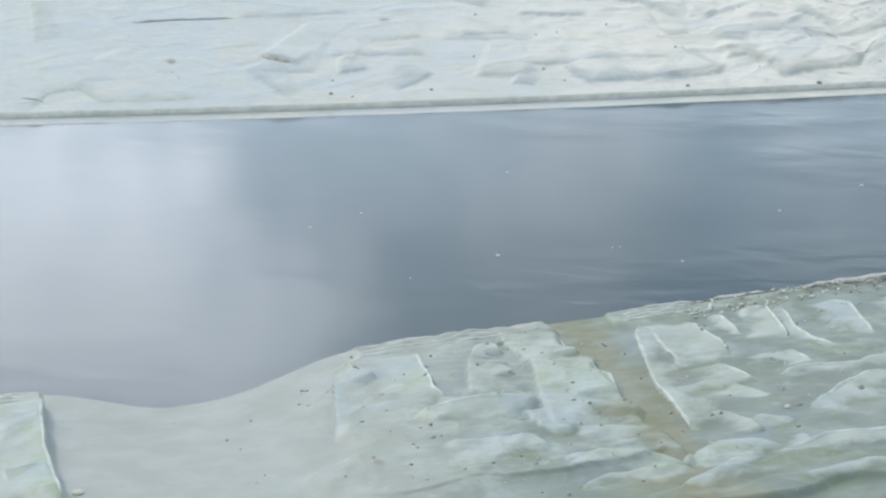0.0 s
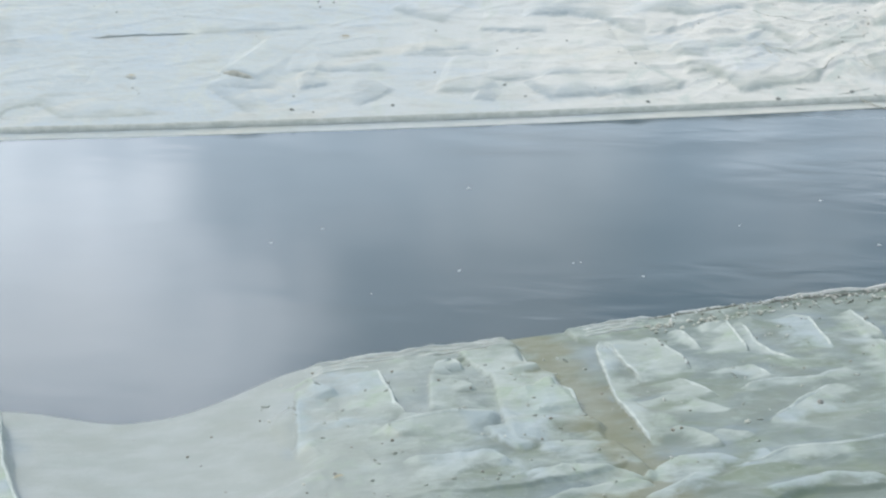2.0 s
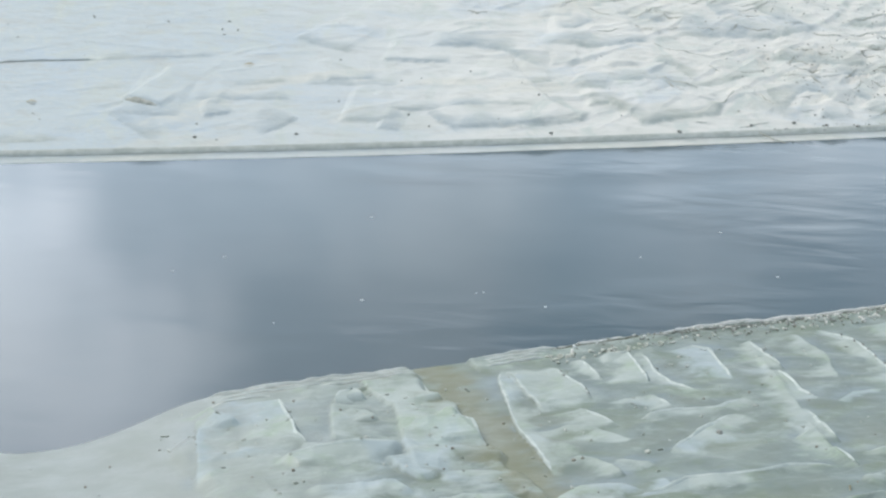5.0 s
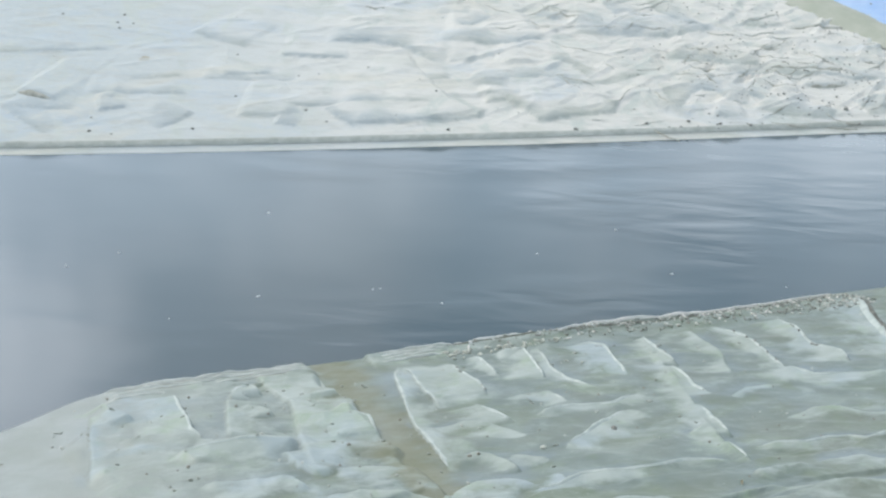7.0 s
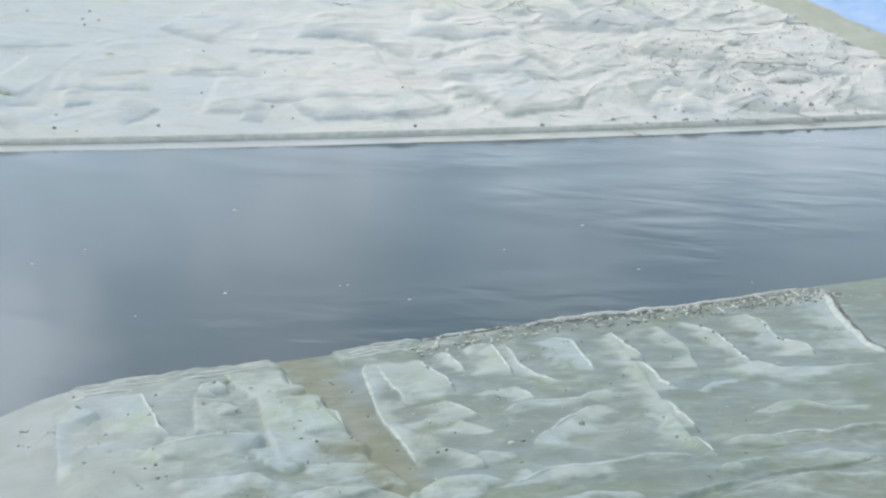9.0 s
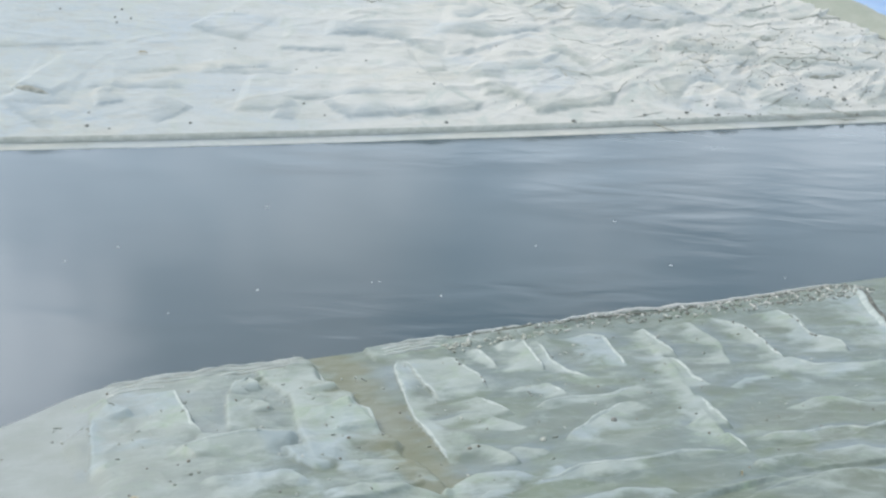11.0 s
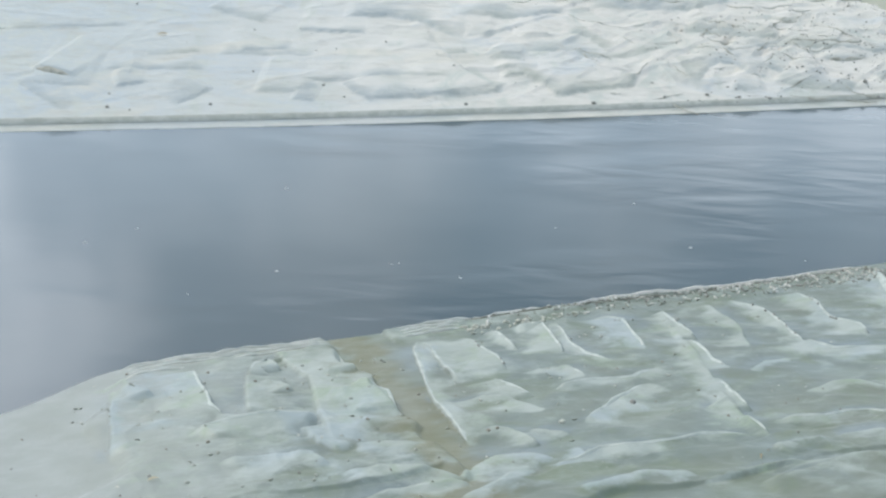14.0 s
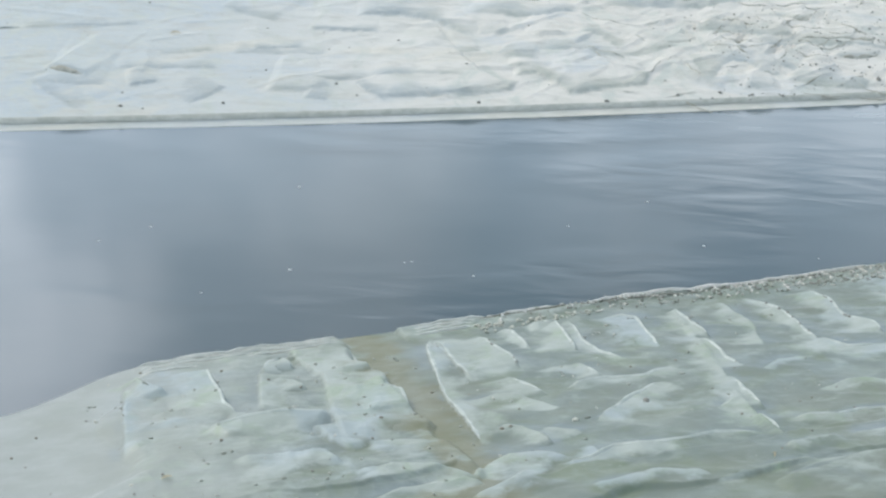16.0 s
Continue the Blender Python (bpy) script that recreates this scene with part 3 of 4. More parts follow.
def liner_height(u, v):
    clear = np.zeros_like(u)
    wu = u + 0.05 * (smooth_noise(u * 7, v * 7, 11) - 0.5)
    wv = v + 0.09 * (smooth_noise(u * 6, v * 6, 12) - 0.5)
    for a, b, ra, rb in PATCHES:
        r = (np.abs((wu - a) / ra) ** 3 + np.abs((wv - b) / rb) ** 3) ** (1 / 3)
        clear = np.maximum(clear, 1 - step(0.86, 1.08, r))
    # the two stiff sheet ends that reach the water
    panel = step(-0.85, -0.70, wu + 0.22 * v) * (1 - step(-0.07, -0.035, wu + 0.09 * v - 0.02 * np.sin(14 * v)))
    panel *= 1 - step(1.35, 1.75, v)
    corner = (1 - step(-1.775, -1.755, wu)) * step(-3.2, -2.8, u) * (1 - step(1.4, 2.0, v))
    apron = step(-0.02, 0.02, wu - 0.17 + 0.23 * v) * (1 - step(0.15, 0.30, v + 0.16 * u))
    clear = np.maximum.reduce([clear, panel, corner, apron])
    under = 0.018 - 0.017 * step(0.12, 0.26, u + 0.22 * v) * (1 - step(2.30, 2.38, u + 0.4 * v))
    z = NEAR_RISE * v - under - NEAR_RISE * shore(u) + (0.020 + under) * clear
    folds, slope, face, foot = flaps(u, v, NEAR_FLAPS, NEAR_WAVE, True)
    z += folds
    z += (0.011 * (crumple(u, v, 21, 4, 3) - 0.45) + 0.006 * (crumple(u, v, 25, 9, 7) - 0.4)) * (0.55 + 0.45 * clear)
    lip = 0.012 * (smooth_noise(u * 5, 0 * u, 31) - 0.5)
    z = z - 0.14 * (1 - step(-0.03, 0.004, v + lip))
    bare = np.clip(np.maximum(slope, folds / 0.026), 0, 1)
    bare = np.maximum(bare, 0.32 * crumple(u + 0.3 * v, v, 91, 3.2, 4.5) * step(0.25, 0.6, u + 0.22 * v))
    bare = np.maximum(bare, np.maximum(panel, 0.6 * corner) * (0.34 + 0.56 * bare))
    bare = np.maximum(bare, 0.45 * np.maximum(apron, clear * step(0.1, 0.3, u)) * (1 - step(1.2, 1.5, v)))
    bare *= 1 - 0.35 * step(1.25, 1.6, v) * step(0.2, 0.5, u)
    pool_sky = foot * (1 - bare) * (0.35 + 0.65 * step(0.35, 0.6, smooth_noise(u * 5, v * 4, 95)))
    return z, bare, pool_sky


def near_height(u, v, liner=None):
    """The silt fills the low places and laps softly against the folds."""
    a, c = silt_height(u, v), liner_height(u, v)[0] if liner is None else liner
    k = 0.006
    h = np.clip(0.5 + 0.5 * (c - a) / k, 0, 1)
    return a * (1 - h) + c * h + k * h * (1 - h) * 0.5


def near_place(u, v, lift=0.0):
    z = float(near_height(np.array([u]), np.array([v]))[0])
    return (*near_xy(u, v), z + lift)


bank_1 = tagged(new("bank_1"), "pond bank under wrinkled pale plastic sheeting and wet silt", "bank", kind="structure")
u = spread((-15, -2.3, 0.4), (-2.3, 2.7, 0.0062), (2.7, 15, 0.4))
v = spread((-0.60, -0.05, 0.05), (-0.05, 2.3, 0.0065), (2.3, 9.5, 0.3))
U, V = np.meshgrid(u, v)
X, Y = near_xy(U, V)
LZ, bare, pool_sky = liner_height(U, V)
Z = near_height(U, V, LZ)
sheet = tagged(grid_object("plastic_liner", X, Y, Z, M_NEAR, bank_1), "pale sheeting with grey-green silt lying between its folds")
film = sheet.data.attributes.new("film", "FLOAT", "POINT")
film.data.foreach_set("value", (1 - bare).ravel())
sheet.data.attributes.new("pool_sky", "FLOAT", "POINT").data.foreach_set("value", pool_sky.ravel())


def hem(name, u0, u1, v0, v1, width, height, seed, material, lift=0.0):
    """A half-round roll of sheet along the bank."""
    n = max(8, int((u1 - u0) / 0.012))
    a = np.linspace(u0, u1, n)
    b = np.linspace(v0, v1, n) + 0.008 * (smooth_noise(a * 5, 0 * a, seed) - 0.5) + 0.003 * (smooth_noise(a * 40, 0 * a, seed) - 0.5)
    wid = width * (0.7 + 0.6 * smooth_noise(a * 12, 0 * a, seed + 3))
    hgt = height * (0.6 + 0.7 * smooth_noise(a * 24, 0 * a, seed + 5))
    fade = np.minimum(1, np.minimum(np.arange(n), n - 1 - np.arange(n)) / 5)
    z = near_height(a, b) + lift
    verts, faces, m = [], [], 6
    for i in range(n):
        for k in range(m):
            ang = math.pi * k / (m - 1)
            x, y = near_xy(a[i], b[i] + 0.5 * wid[i] * math.cos(ang))
            verts.append((x, y, z[i] - 0.003 + hgt[i] * fade[i] * math.sin(ang)))
    for i in range(n - 1):
        for k in range(m - 1):
            j = i * m + k
            faces.append((j, j + 1, j + m + 1, j + m))
    return mesh_object(name, verts, faces, material, bank_1)


for k, (a0, a1, b0, b1, wd, hg) in enumerate((
        (-0.78, -0.03, 0.004, 0.012, 0.012, 0.010), (-0.77, -0.10, 0.030, 0.034, 0.010, 0.008),
        (-0.50, -0.04, 0.056, 0.060, 0.012, 0.010), (-0.78, -0.34, 0.082, 0.070, 0.010, 0.008),
        (-0.42, -0.05, 0.104, 0.096, 0.012, 0.009), (-0.79, -0.56, 0.150, 0.128, 0.014, 0.010),
        (0.21, 0.52, 0.004, 0.010, 0.014, 0.013), (0.20, 0.47, 0.040, 0.044, 0.012, 0.011), (0.19, 0.45, 0.078, 0.078, 0.012, 0.011),
        (0.18, 0.44, 0.122, 0.112, 0.014, 0.012),
        (-2.25, -1.79, 0.006, 0.006, 0.014, 0.010), (-2.20, -1.80, 0.045, 0.050, 0.012, 0.010), (-2.20, -1.80, 0.090, 0.085, 0.012, 0.010),
        (-2.20, -1.81, 0.150, 0.140, 0.012, 0.010))):
    tagged(hem("hem", a0, a1, b0, b1, wd, hg, 40 + k, M_HEM), "stacked hem of pale sheeting")
    # brown strip for the shade, and some dirt, between hem layers
    tagged(hem("hem_shade_line", a0 + 0.04, a1 - 0.03, b0 + 0.011, b1 + 0.011, 0.008, 0.004, 40 + k, M_DIRT), "thin line coloured as shade and dirt under a hem")
tagged(hem("rolled_rim", 0.46, 2.18, 0.000, 0.004, 0.012, 0.011, 60, M_FAR, 0.003), "pale rolled rim along the water")


def crest_line(run, k, wave=1.0, trim=0.0):
    """Places along a fold's crest, and the way across it."""
    out = []
    n = len(run) - 1
    for s in range(n):
        (a, b), (c, d) = run[s], run[s + 1]
        ln = math.hypot(c - a, d - b)
        du, dv = (c - a) / ln, (d - b) / ln
        m = max(3, int(ln / 0.014))
        for i in range(m + (s == n - 1)):
            t = i / m
            if (s == 0 and t * ln < trim) or (s == n - 1 and (1 - t) * ln < trim):
                continue
            p, q = a + (c - a) * t, b + (d - b) * t
            w_ = float(wobble(np.array([p]), np.array([q]), k, wave)[0])
            out.append((p + dv * w_, q - du * w_, -dv, du))     # the last two: towards the long side
    return out


def lip(name, line, profile, height_at, to_world, material, parent, seed, even=False):
    """A thin raised edge or strip along a crest. profile: (across, up) from the long side over to the steep one."""
    if len(line) < 4:
        return None
    size = 0.45 + 1.0 * smooth_noise(0.45 * np.arange(len(line)), 0.0 * np.arange(len(line)), seed + 3)
    size *= np.minimum(1, np.minimum(np.arange(len(line)) + 1, len(line) - np.arange(len(line))) / 5)
    if even:
        size = 0 * size + 1.1
    P = np.array([[l[0] + l[2] * a * w_, l[1] + l[3] * a * w_] for l, w_ in zip(line, size) for a, b in profile])
    Z = height_at(P[:, 0], P[:, 1])
    m, verts, faces = len(profile), [], []
    for i in range(len(line)):
        fade = min(1.0, (i + 0.3) / 4, (len(line) - 0.7 - i) / 4)
        var = 0.45 + 1.1 * float(smooth_noise(np.array([i * 0.33]), np.array([0.0]), seed)[0])
        crest = max(Z[i * m:(i + 1) * m])
        for k, (a, up) in enumerate(profile):
            j = i * m + k
            x, y = to_world(P[j, 0], P[j, 1])
            z = (Z[j] - 0.003) if up <= 0 else crest * 0.6 + Z[j] * 0.4 + up * fade * var
            verts.append((x, y, z))
    for i in range(len(line) - 1):
        for k in range(m - 1):
            j = i * m + k
            faces.append((j, j + 1, j + m + 1, j + m))
    return mesh_object(name, verts, faces, material, parent)


# lips in the lighter crest colour draw thin highlights along the folds
NEAR_LIP = ((0.010, 0), (0.003, 0.002), (-0.002, 0.004), (-0.006, 0.003), (-0.005, 0.001))
for k, (run, h, a, b) in enumerate(NEAR_FLAPS):
    if h >= 0.0195 and k != TORN_RUN:
        lip("crease", crest_line(run, k, NEAR_WAVE, 0.015), NEAR_LIP, near_height, near_xy, M_CREST, bank_1, 100 + k)
# the torn sheet edge at the silt flat stands up; a dark strip paints its crack's shade
TORN = crest_line(NEAR_FLAPS[TORN_RUN][0], TORN_RUN, NEAR_WAVE)
tagged(lip("torn_edge", TORN, ((0.020, 0), (0.008, 0.004), (-0.002, 0.008), (-0.006, 0.007), (-0.005, 0.001)),
           near_height, near_xy, M_CREST, bank_1, 190, True), "torn raised edge of the pale sheeting")
tagged(lip("crack", TORN, ((-0.005, 0.001), (-0.008, 0.003), (-0.022, 0.004), (-0.028, 0)), near_height, near_xy, M_GAP_SHADE, bank_1, 191, True), "dark strip coloured as the shade in a crack along the torn sheeting")
# the rim's shadow line, laid on as a dark strip
tagged(hem("rim_shade", 0.44, 2.16, 0.026, 0.030, 0.016, 0.006, 65, M_GAP_SHADE), "dark strip coloured as the shade under the rolled rim")

# ---- far bank ----
_r = random.Random(5)
FAR_SMALL = []
for k in range(520):
    a = _r.uniform(-3.3, 4.0) if k < 200 else _r.uniform(0.8, 3.5)
    b = _r.uniform(0.08, 1.9)
    ln = _r.uniform(0.08, 0.38) * (1.0 if a < 1 else 0.8)
    FAR_SMALL.append((((a, b), (a + ln, b + _r.uniform(-0.12, 0.12) * (1 if a < 0.6 else 1.8))), _r.uniform(0.004, 0.011) * (0.7 if a < 0.2 else 1.7), _r.uniform(0.04, 0.09), _r.uniform(0.012, 0.035)))


def far_height(x, w):
    z = 0.040 + FAR_RISE * w - 0.034 * np.exp(-np.maximum(w - 0.12, 0) / 0.9)
    fade = step(0.125, 0.22, w)
    rough = 0.45 + 0.55 * step(-0.8, 1.6, x)
    z += step(0.122, 0.15, w) * (0.5 + 0.5 * step(0.12, 0.45, w)) * flaps(x, w, [(run, 0.6 * h, 0.45 * face, 0.15 + 2.5 * reach) for run, h, face, reach in FAR_FLAPS], 0.5)[0]
    z += 1.1 * fade * (0.35 + 0.45 * step(0.1, 0.5, w)) * ridge(x, w, [(run, h, a, 0.5 * b) for run, h, a, b in FAR_SMALL], 1.1, 0.6)
    z += fade * rough * (0.010 * (crumple(x, w, 51, 1.8, 5) - 0.4) + 0.005 * (crumple(x, w, 55, 4, 11) - 0.4))
    return z


bank_2 = tagged(new("bank_2"), "far pond bank under creased white plastic sheeting with grit", "bank", kind="structure")
x = spread((-16, -3.6, 0.4), (-3.6, 4.3, 0.012), (4.3, 16, 0.4))
w = spread((0.12, 2.2, 0.011), (2.2, 7, 0.3))
X, Wd = np.meshgrid(x, w)
Z = far_height(X, Wd)
# the sheet comes down a small step to a flat wet ledge, and on under the water
ledge = [(-0.30, -0.12), (-0.01, -0.003), (0.035, 0.0025), (0.104, 0.006), (0.115, 0.024)]
LX = np.stack([x] * len(ledge))
LW = np.stack([0 * x + a + (0.008 * (smooth_noise(x * 4, 0 * x, 73) - 0.5) if a < 0.05 else 0.0) for a, b in ledge])
LZ = np.stack([0 * x + b for a, b in ledge])
white = grid_object("plastic_liner", np.concatenate([LX, X]), np.concatenate([far_edge(LX) + LW, far_edge(X) + Wd]),
            np.concatenate([LZ, Z]), M_FAR, bank_2)
# the fold faces get a shade colour, the ledge a damp tone
damp_shade = flaps(X, Wd, FAR_FLAPS, 0.5)[2]
damp_shade = np.concatenate([0 * LX + 0.5, np.clip(damp_shade, 0, 1)])
white.data.attributes.new("damp_shade", "FLOAT", "POINT").data.foreach_set("value", damp_shade.ravel())
xs = spread((-6, 6, 0.04))
hi = 0.029 + 0.003 * smooth_noise(xs * 6, 0 * xs, 71)
lo = 0.009 + 0.004 * smooth_noise(xs * 9, 0 * xs, 72)
prof = np.stack([xs, xs, xs, xs])
tagged(grid_object("scum_line", prof, far_edge(xs) + 0.12 + np.array([[-0.016], [-0.014], [-0.004], [0.010]]),
                   np.stack([lo, lo + 0.003, hi, hi + 0.004]), M_SCUM, bank_2), "grey line of dried scum")
# the back of the far bank falls to the ground
xb = spread((-16, 16, 1.0))
grid_object("back_slope", np.stack([xb, xb]), np.stack([far_edge(xb) + 7.0, far_edge(xb) + 12.0]),
            np.stack([0 * xb + 1.44, 0 * xb - 0.8]), M_EARTH, bank_2)


def far_place(x, w, lift=0.0):
    z = float(far_height(np.array([x]), np.array([w]))[0])
    return (x, float(far_edge(x)) + w, z + lift)


def far_xy(x, w):
    return x, far_edge(x) + w


for k, (run, h, face, reach) in enumerate(FAR_FLAPS):
    if face < 0.03:
        wd = 0.004 + 0.006 * (k % 4) / 3
        strip = (lip("crease_dirt", crest_line(run, k, 0.5, 0.006), ((0.008, 0), (0.004, 0.002), (-wd, 0.002), (-wd - 0.004, 0)), far_height, far_xy, M_DIRT, bank_2, 260 + k))
        if strip:
            tagged(strip, "thin line of brown dirt in a crease")
for k, (run, h, a, b) in enumerate(FAR_SMALL):
    if k % 9 == 0 and h > 0.009 or k % 3 == 0 and run[0][0] > 1.5:
        lip("crease_dirt", crest_line(run, k, 0.6, 0.04), ((-0.006, 0), (-0.008, 0.002), (-0.012, 0.002), (-0.014, 0)), far_height, far_xy, M_DIRT, bank_2, 320 + k)

# slit in the quiet sheeting, drawn with a shadow-coloured strip, and two small dents
M_SLIT = plain("slit_shadow_dirt", (0.20, 0.195, 0.165), (0.33, 0.32, 0.28), 0.9, 40)
for k, (run, wd) in enumerate(((((-2.30, 1.10), (-2.10, 1.115), (-1.75, 1.12)), 0.002), (((-2.68, 0.262), (-2.56, 0.228)), 0.005))):
    line = crest_line(run, 400 + k, 0.4)
    lip("crease", line, ((0.030, 0), (0.008, 0.004), (0.001, 0.005), (0.0, 0)), far_height, far_xy, M_FAR, bank_2, 400 + k)
    tagged(lip("slit", line, ((0.0, 0), (-0.001, 0.003), (-wd, 0.003), (-wd - 0.003, 0)), far_height, far_xy, M_SLIT, bank_2, 410 + k), "thin dark slit in the pale sheeting")

# khaki berm that crosses the far bank, and the tarpaulin beyond it
BERM_A, BERM_D = (1.93, 2.79), (0.586, -0.810)


def slant(p, q):
    return BERM_A[0] + BERM_D[0] * p - BERM_D[1] * q, BERM_A[1] + BERM_D[1] * p + BERM_D[0] * q


p, q = spread((-1.2, 3.4, 0.03)), spread((0, 0.30, 0.012))
P, Q = np.meshgrid(p, q)
Q2 = Q * (1.12 - 0.18 * np.clip(P - 1.2, 0, 2.2))
bx, bw = slant(P, Q2 + 0.02 * (smooth_noise(P * 3, 0 * P, 81) - 0.5))
bz = 0.040 + FAR_RISE * bw + 0.045 * np.sin(math.pi * np.clip(Q / 0.30, 0, 1)) ** 0.7 - 0.012 + 0.006 * crumple(P, Q, 83, 5, 5)
tagged(grid_object("silt_berm", bx, far_edge(bx) + bw, bz, M_BERM, bank_2), "low khaki berm of dried silt")
p, q = spread((-1.2, 3.4, 0.03)), spread((0.22, 2.3, 0.03))
P, Q = np.meshgrid(p, q)
tx, tw = slant(P, Q)
tz = 0.040 + FAR_RISE * tw + 0.006 + 0.045 * step(0.22, 0.5, Q) + 0.020 * crumple(P, Q, 85, 2.5, 2.5) + 0.012 * np.sin(Q * 21 + 3 * np.sin(P * 2))
tarp = grid_object("tarpaulin", tx, far_edge(tx) + tw, tz, M_BLUE)
tagged(tarp, "rippled bright blue tarpaulin spread beyond the khaki berm", "tarpaulin")

# ---- water and ground ----
water = mesh_object("water", [(-15.5, 0.2, 0), (15.5, 0.2, 0), (15.5, 14, 0), (-15.5, 14, 0)], [(0, 1, 2, 3)], M_WATER)
tagged(water, "still grey pond water reflecting a cloudy sky", "water", kind="structure")
ground = mesh_object("ground", [(-900, -900, -0.8), (900, -900, -0.8), (900, 900, -0.8), (-900, 900, -0.8)], [(0, 1, 2, 3)], M_EARTH)
tagged(ground, "bare dry earth round the pond", "ground", kind="structure")
for s in (-1, 1):
    yb = spread((-6, 22, 1.0))
    tagged(grid_object("bank_%d" % (3 if s < 0 else 4), np.stack([0 * yb + s * 14.5, 0 * yb + s * 18, 0 * yb + s * 24]), np.stack([yb] * 3),
                       np.stack([0 * yb - 0.3, 0 * yb + 1.2, 0 * yb - 0.8]), M_EARTH), "earth bank that closes the pond", "bank", kind="structure")

# ---- things ----


def lump_mesh(name, seed, material, flat=0.65, sub=1):
    """A small worn stone, about one unit across."""
    r = random.Random(seed)
    bm = bmesh.new()
    bmesh.ops.create_icosphere(bm, subdivisions=sub + 1, radius=0.5)
    sx, sy = r.uniform(0.75, 1.15), r.uniform(0.7, 1.0)
    for vert in bm.verts:
        k = 1 + 0.28 * (noise.noise(vert.co * 2.3 + Vector((seed, 0, 0))))
        vert.co = Vector((vert.co.x * sx * k, vert.co.y * sy * k, vert.co.z * flat * k))
    me = bpy.data.meshes.new(name)
    bm.to_mesh(me)
    bm.free()
    me.materials.append(material)
    me.polygons.foreach_set("use_smooth", [True] * len(me.polygons))
    return me


DARK = [lump_mesh("pebble", s, M_STONE) for s in (1, 2, 3)]
BROWN = [lump_mesh("pebble", s, M_BROWN) for s in (4, 5)]
PALE = [lump_mesh("chip", s, M_PALE, 0.4) for s in (6, 7)]


def drop(name, me, place, size, turn, label, category, group=""):
    ob = new(name, me)
    ob.matrix_world = Matrix.LocRotScale(place, Euler((0, 0, turn)), (size, size, size))
    return tagged(ob, label, category, group)


r = random.Random(11)
near_spots = [(-0.755, 0.08), (-0.525, 0.235), (-0.43, 0.446), (-0.37, 0.59), (-0.726, 0.965), (-0.55, 0.76),
              (0.045, 1.234), (-0.267, 1.02), (-0.344, 1.158), (0.02, 1.23)]
for a, b in near_spots:
    s = r.uniform(0.009, 0.014)
    drop("pebble", r.choice(BROWN), near_place(a, b, s * 0.15), s, r.uniform(0, 6), "small brown pebble resting on the wrinkled sheeting", "pebble", "pebbles on the near bank")
drop("pebble", DARK[0], near_place(0.506, 1.189, 0.003), 0.022, 0.4, "dark pebble on the silt between folds", "pebble", "pebbles on the near bank")
for k in range(150):
    a, b = r.uniform(-1.3, 2.3) if k % 4 else r.uniform(-2.0, 0.2), r.uniform(0.1, 1.9)
    s = 0.004 + 0.008 * r.random() ** 2
    me = r.choice(DARK + BROWN + PALE)
    pale = me in PALE
    drop("chip" if pale else "pebble", me, near_place(a, b, s * 0.1), s, r.uniform(0, 6),
         "tiny pale chip on the near bank" if pale else "tiny dark pebble on the near bank", "chip" if pale else "pebble", "grit on the near bank")
far_spots = [(2.80, 0.39, 0.03), (2.81, 0.23, 0.045), (1.69, 0.17, 0.03), (1.31, 0.14, 0.035), (2.25, 0.125, 0.03), (1.87, 0.13, 0.02),
             (1.92, 0.18, 0.03), (2.09, 0.15, 0.03), (2.85, 0.09, 0.03), (-1.09, 1.6, 0.022), (-1.03, 1.47, 0.022), (-1.1, 1.41, 0.022),
             (-0.07, 0.40, 0.025), (0.65, 0.17, 0.03), (-0.63, 0.23, 0.028), (-1.13, 0.22, 0.03)]
for a, b, s in far_spots:
    drop("pebble", r.choice(DARK), far_place(a, b, s * 0.1), 0.7 * s, r.uniform(0, 6), "grey pebble resting on the white sheeting", "pebble", "pebbles on the far bank")
grit_v, grit_f = [], []
for k in range(520):
    a = r.uniform(-3.2, 3.6) if k < 80 else r.uniform(2.0, 3.5) if k > 330 else r.uniform(1.6, 3.6) if k < 210 else r.gauss(2.85, 0.3)
    b = r.uniform(0.1, 1.8) if k < 210 or k > 330 else min(1.5, abs(r.gauss(0.55, 0.35)) + 0.1)
    s = 0.005 + 0.010 * r.random() ** 1.5
    src = r.choice(DARK)
    at = Vector(far_place(a, b, s * 0.1))
    spin = Matrix.Rotation(r.uniform(0, 6), 3, "Z")
    first = len(grit_v)
    grit_v += [tuple(at + spin @ (vt.co * s)) for vt in src.vertices]
    grit_f += [tuple(first + i for i in pl.vertices) for pl in src.polygons]
tagged(mesh_object("grit", grit_v, grit_f, M_STONE), "specks of dark grit strewn over the white sheeting", "grit", kind="stuff")


def leaf_mesh(name, length, width, material):
    """A dry curled leaf with thickness."""
    bm = bmesh.new()
    n = 8
    rows = []
    for i in range(n + 1):
        t = i / n
        half = 0.5 * width * math.sin(math.pi * (0.06 + 0.88 * t)) ** 0.8
        zc = 0.25 * width * math.sin(math.pi * t)
        rows.append([bm.verts.new((length * (t - 0.5), k * half, zc + abs(k) * 0.35 * half)) for k in (-1, 0, 1)])
    for i in range(n):
        for k in (0, 1):
            bm.faces.new((rows[i][k], rows[i + 1][k], rows[i + 1][k + 1], rows[i][k + 1]))
    bmesh.ops.solidify(bm, geom=bm.faces[:], thickness=0.0015)
    me = bpy.data.meshes.new(name)
    bm.to_mesh(me)
    bm.free()
    me.materials.append(material)
    return me


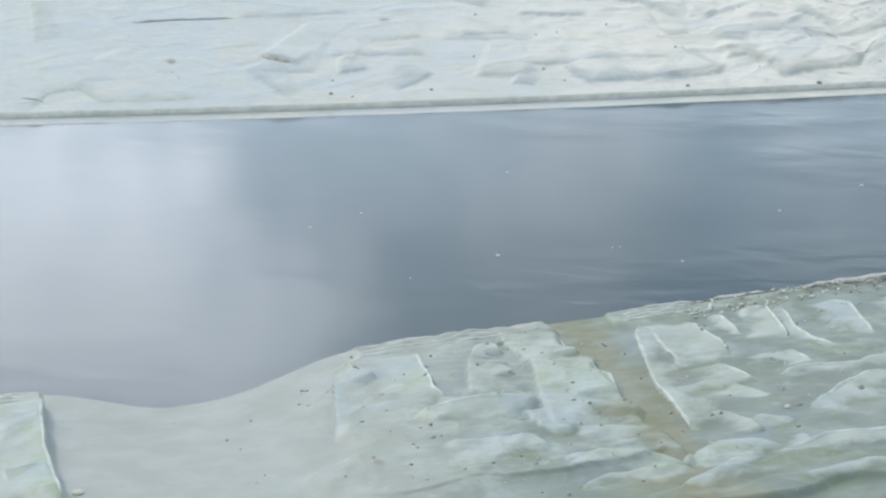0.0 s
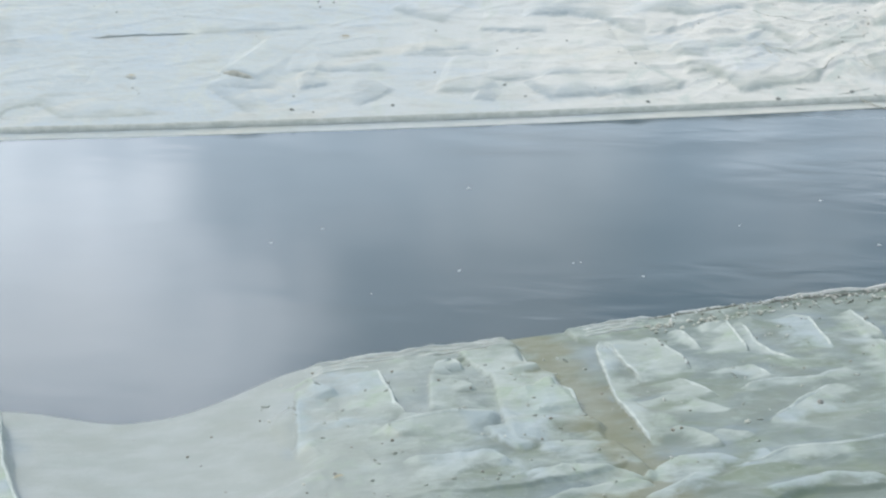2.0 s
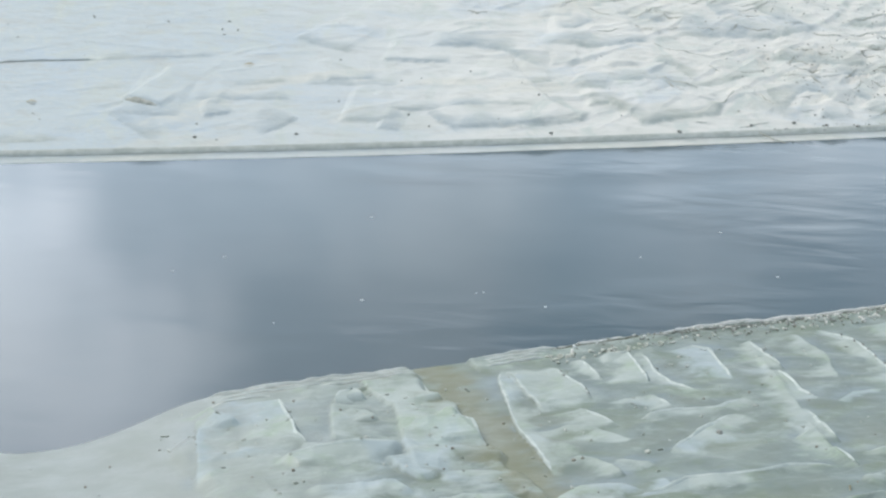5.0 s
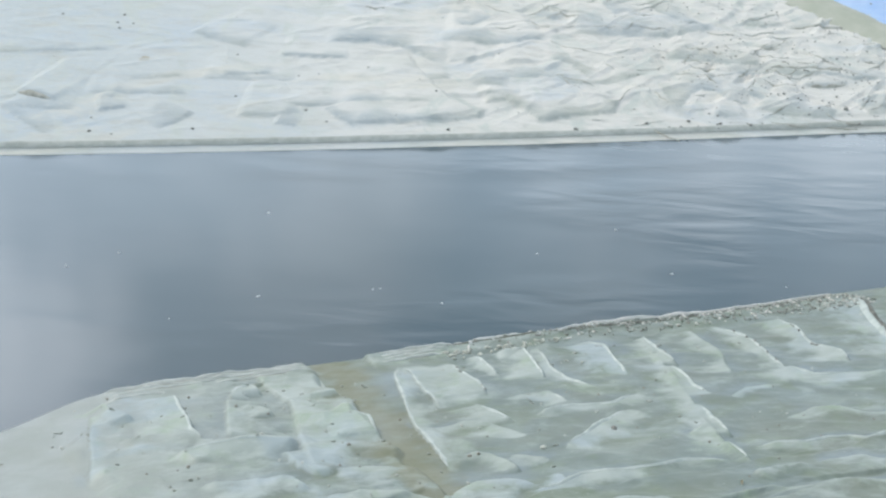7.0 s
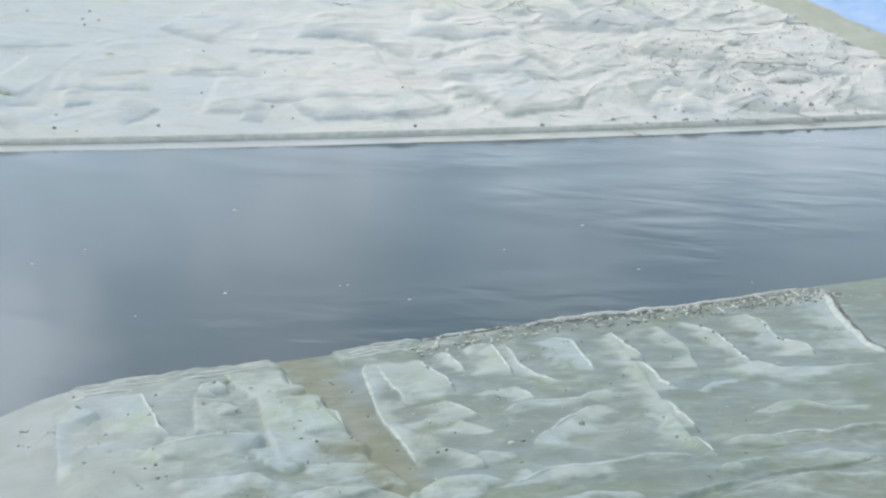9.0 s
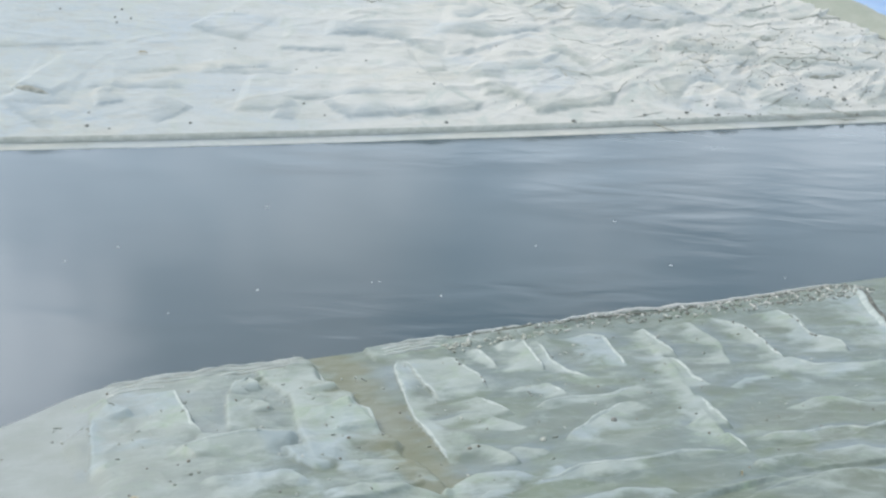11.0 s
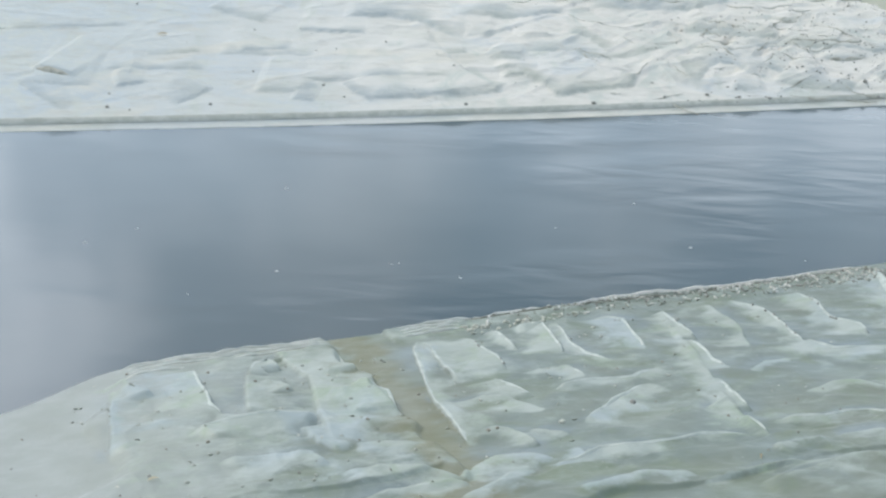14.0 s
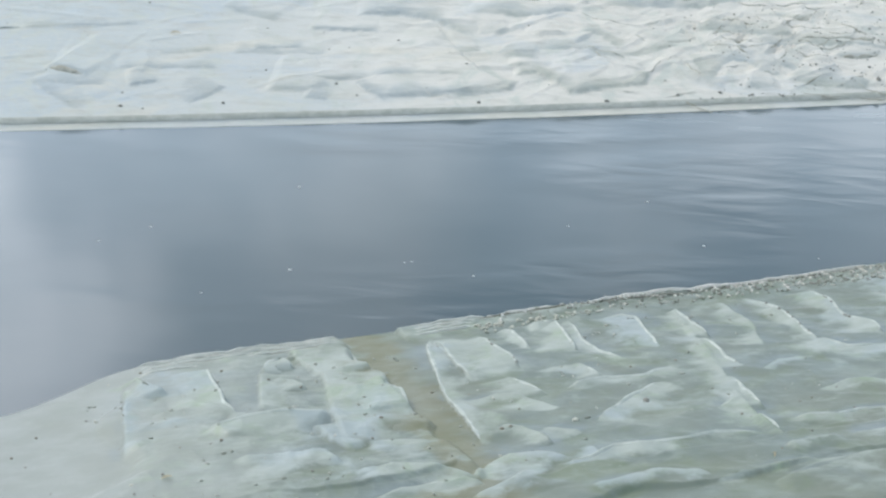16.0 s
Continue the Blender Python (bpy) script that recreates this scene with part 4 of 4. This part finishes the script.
LEAF = leaf_mesh("dry_leaf", 0.055, 0.022, M_STRAW)
for place, turn, lab in ((far_place(-0.927, 1.0, 0.006), 0.2, "straw-coloured dry leaf on the white sheeting"),
                         (far_place(-2.0, 0.62, 0.006), -0.1, "straw-coloured dry leaf on the white sheeting"),
                         (near_place(-0.934, 1.174, 0.004), 0.5, "small dry leaf on the near sheeting"),
                         (near_place(0.543, 1.814, 0.004), 1.4, "thin dry leaf at the foot of a fold")):
    ob = new("dry_leaf", LEAF)
    size = 0.6 if lab.startswith(("small", "thin")) else 1.0
    ob.matrix_world = pose(*place, 0, 0, math.degrees(turn)) @ Matrix.Diagonal((size, size * (0.5 if lab.startswith("thin") else 1), size, 1))
    tagged(ob, lab, "leaf", "dry leaves")
drop("chip", PALE[0], near_place(-1.724, 1.038, 0.004), 0.032, 0.5, "white chip lying on the smooth silt", "chip")
drop("chip", PALE[1], near_place(-1.136, 1.334, 0.003), 0.016, 0.2, "small white chip lying on the smooth silt", "chip")
drop("chip", PALE[1], near_place(0.24, 1.255, 0.003), 0.026, 1.2, "pale yellowish chip on the silt between folds", "chip")

FOAM = [lump_mesh("foam_fleck", s, M_FOAM, 0.3) for s in (8, 9)]
for a, b, s in ((-0.23, 6.39, 0.024), (0.47, 6.32, 0.02), (0.21, 6.47, 0.014), (0.24, 6.48, 0.012), (1.42, 6.66, 0.024), (1.85, 6.51, 0.014),
                (-0.22, 7.42, 0.028), (-0.81, 6.89, 0.018), (1.28, 7.22, 0.022), (-1.0, 6.72, 0.018), (-0.55, 6.15, 0.012), (0.9, 6.9, 0.014)):
    drop("foam_fleck", r.choice(FOAM), (a, b, 0.0), 0.75 * s, r.uniform(0, 6), "white fleck of foam floating on the grey water", "foam", "floating flecks")


def crumbs(name, count, seed, u0, u1, v0, v1, sizes, material, label, long=1.0):
    """Loose crumbs along the rim, as one heap."""
    rr = random.Random(seed)
    base = lump_mesh("crumb", seed, material, 0.45, 0)
    bv = [vt.co.copy() for vt in base.vertices]
    bf = [tuple(pl.vertices) for pl in base.polygons]
    verts, faces = [], []
    for _ in range(count):
        t = rr.random() ** 0.45
        a = u0 + (u1 - u0) * t
        b = v0 + (v1 - v0) * rr.random() ** 1.6 * (0.4 + 0.6 * t)
        s = rr.uniform(*sizes)
        c = Vector(near_place(a, b, s * 0.2))
        rot = Euler((rr.uniform(-.3, .3), rr.uniform(-.3, .3), rr.uniform(0, 6))).to_matrix()
        k = len(verts)
        verts += [tuple(c + rot @ (Vector((p.x * long, p.y, p.z)) * s * rr.uniform(0.6, 1.3))) for p in bv]
        faces += [tuple(k + i for i in f) for f in bf]
    return tagged(mesh_object(name, verts, faces, material), label, "debris", kind="stuff")


crumbs("rim_debris", 260, 21, 0.42, 2.2, 0.0, 0.28, (0.006, 0.022), M_CRUMB, "pale crumbs of dried silt along the rolled rim")
crumbs("rim_debris", 210, 22, 0.40, 2.2, 0.01, 0.26, (0.006, 0.015), M_STONE, "dark crumbs and grit along the rolled rim")
crumbs("rim_debris", 150, 23, 0.42, 2.2, 0.01, 0.26, (0.005, 0.014), M_FAR, "white flakes of dried film along the rolled rim", 2.2)
crumbs("rim_debris", 60, 25, 1.0, 0.42, 0.11, 0.21, (0.007, 0.019), M_PALE, "pale pinkish crumbs caught at the upper ends of the folds", 1.6)
crumbs("silt_flakes", 170, 24, 2.4, -1.0, 0.3, 1.9, (0.004, 0.011), M_CRUMB, "small pale flakes of dried silt strewn over the near bank", 2.0)
# grit caught along the crests of the folds
for k in (0, 1, 5, 8, 16):
    line = crest_line(NEAR_FLAPS[k][0], k, NEAR_WAVE, 0.02)
    for i in range(2, len(line)):
        if r.random() > 0.17:
            continue
        s = 0.005 + 0.006 * r.random()
        drop("pebble", r.choice(DARK), near_place(line[i][0] + r.uniform(-0.01, 0.012), line[i][1], 0.004 + s * 0.1), s, r.uniform(0, 6),
             "speck of dark grit caught on a fold's crest", "pebble", "grit on the folds")
# specks on the khaki berm and the tarpaulin
for k in range(26):
    pa, qa = r.uniform(0.6, 2.6), r.uniform(0.04, 0.9)
    bx_, bw_ = slant(pa, qa)
    zz = 0.040 + FAR_RISE * bw_ + (0.045 * math.sin(math.pi * min(1, qa / 0.30)) ** 0.7 - 0.010 if qa < 0.24 else 0.075)
    s = r.uniform(0.008, 0.016)
    drop("pebble", r.choice(DARK), (bx_, float(far_edge(bx_)) + bw_, zz), s, r.uniform(0, 6),
         "dark speck of grit on the khaki berm" if qa < 0.24 else "dark speck of grit on the blue tarpaulin", "pebble", "grit beyond the berm")
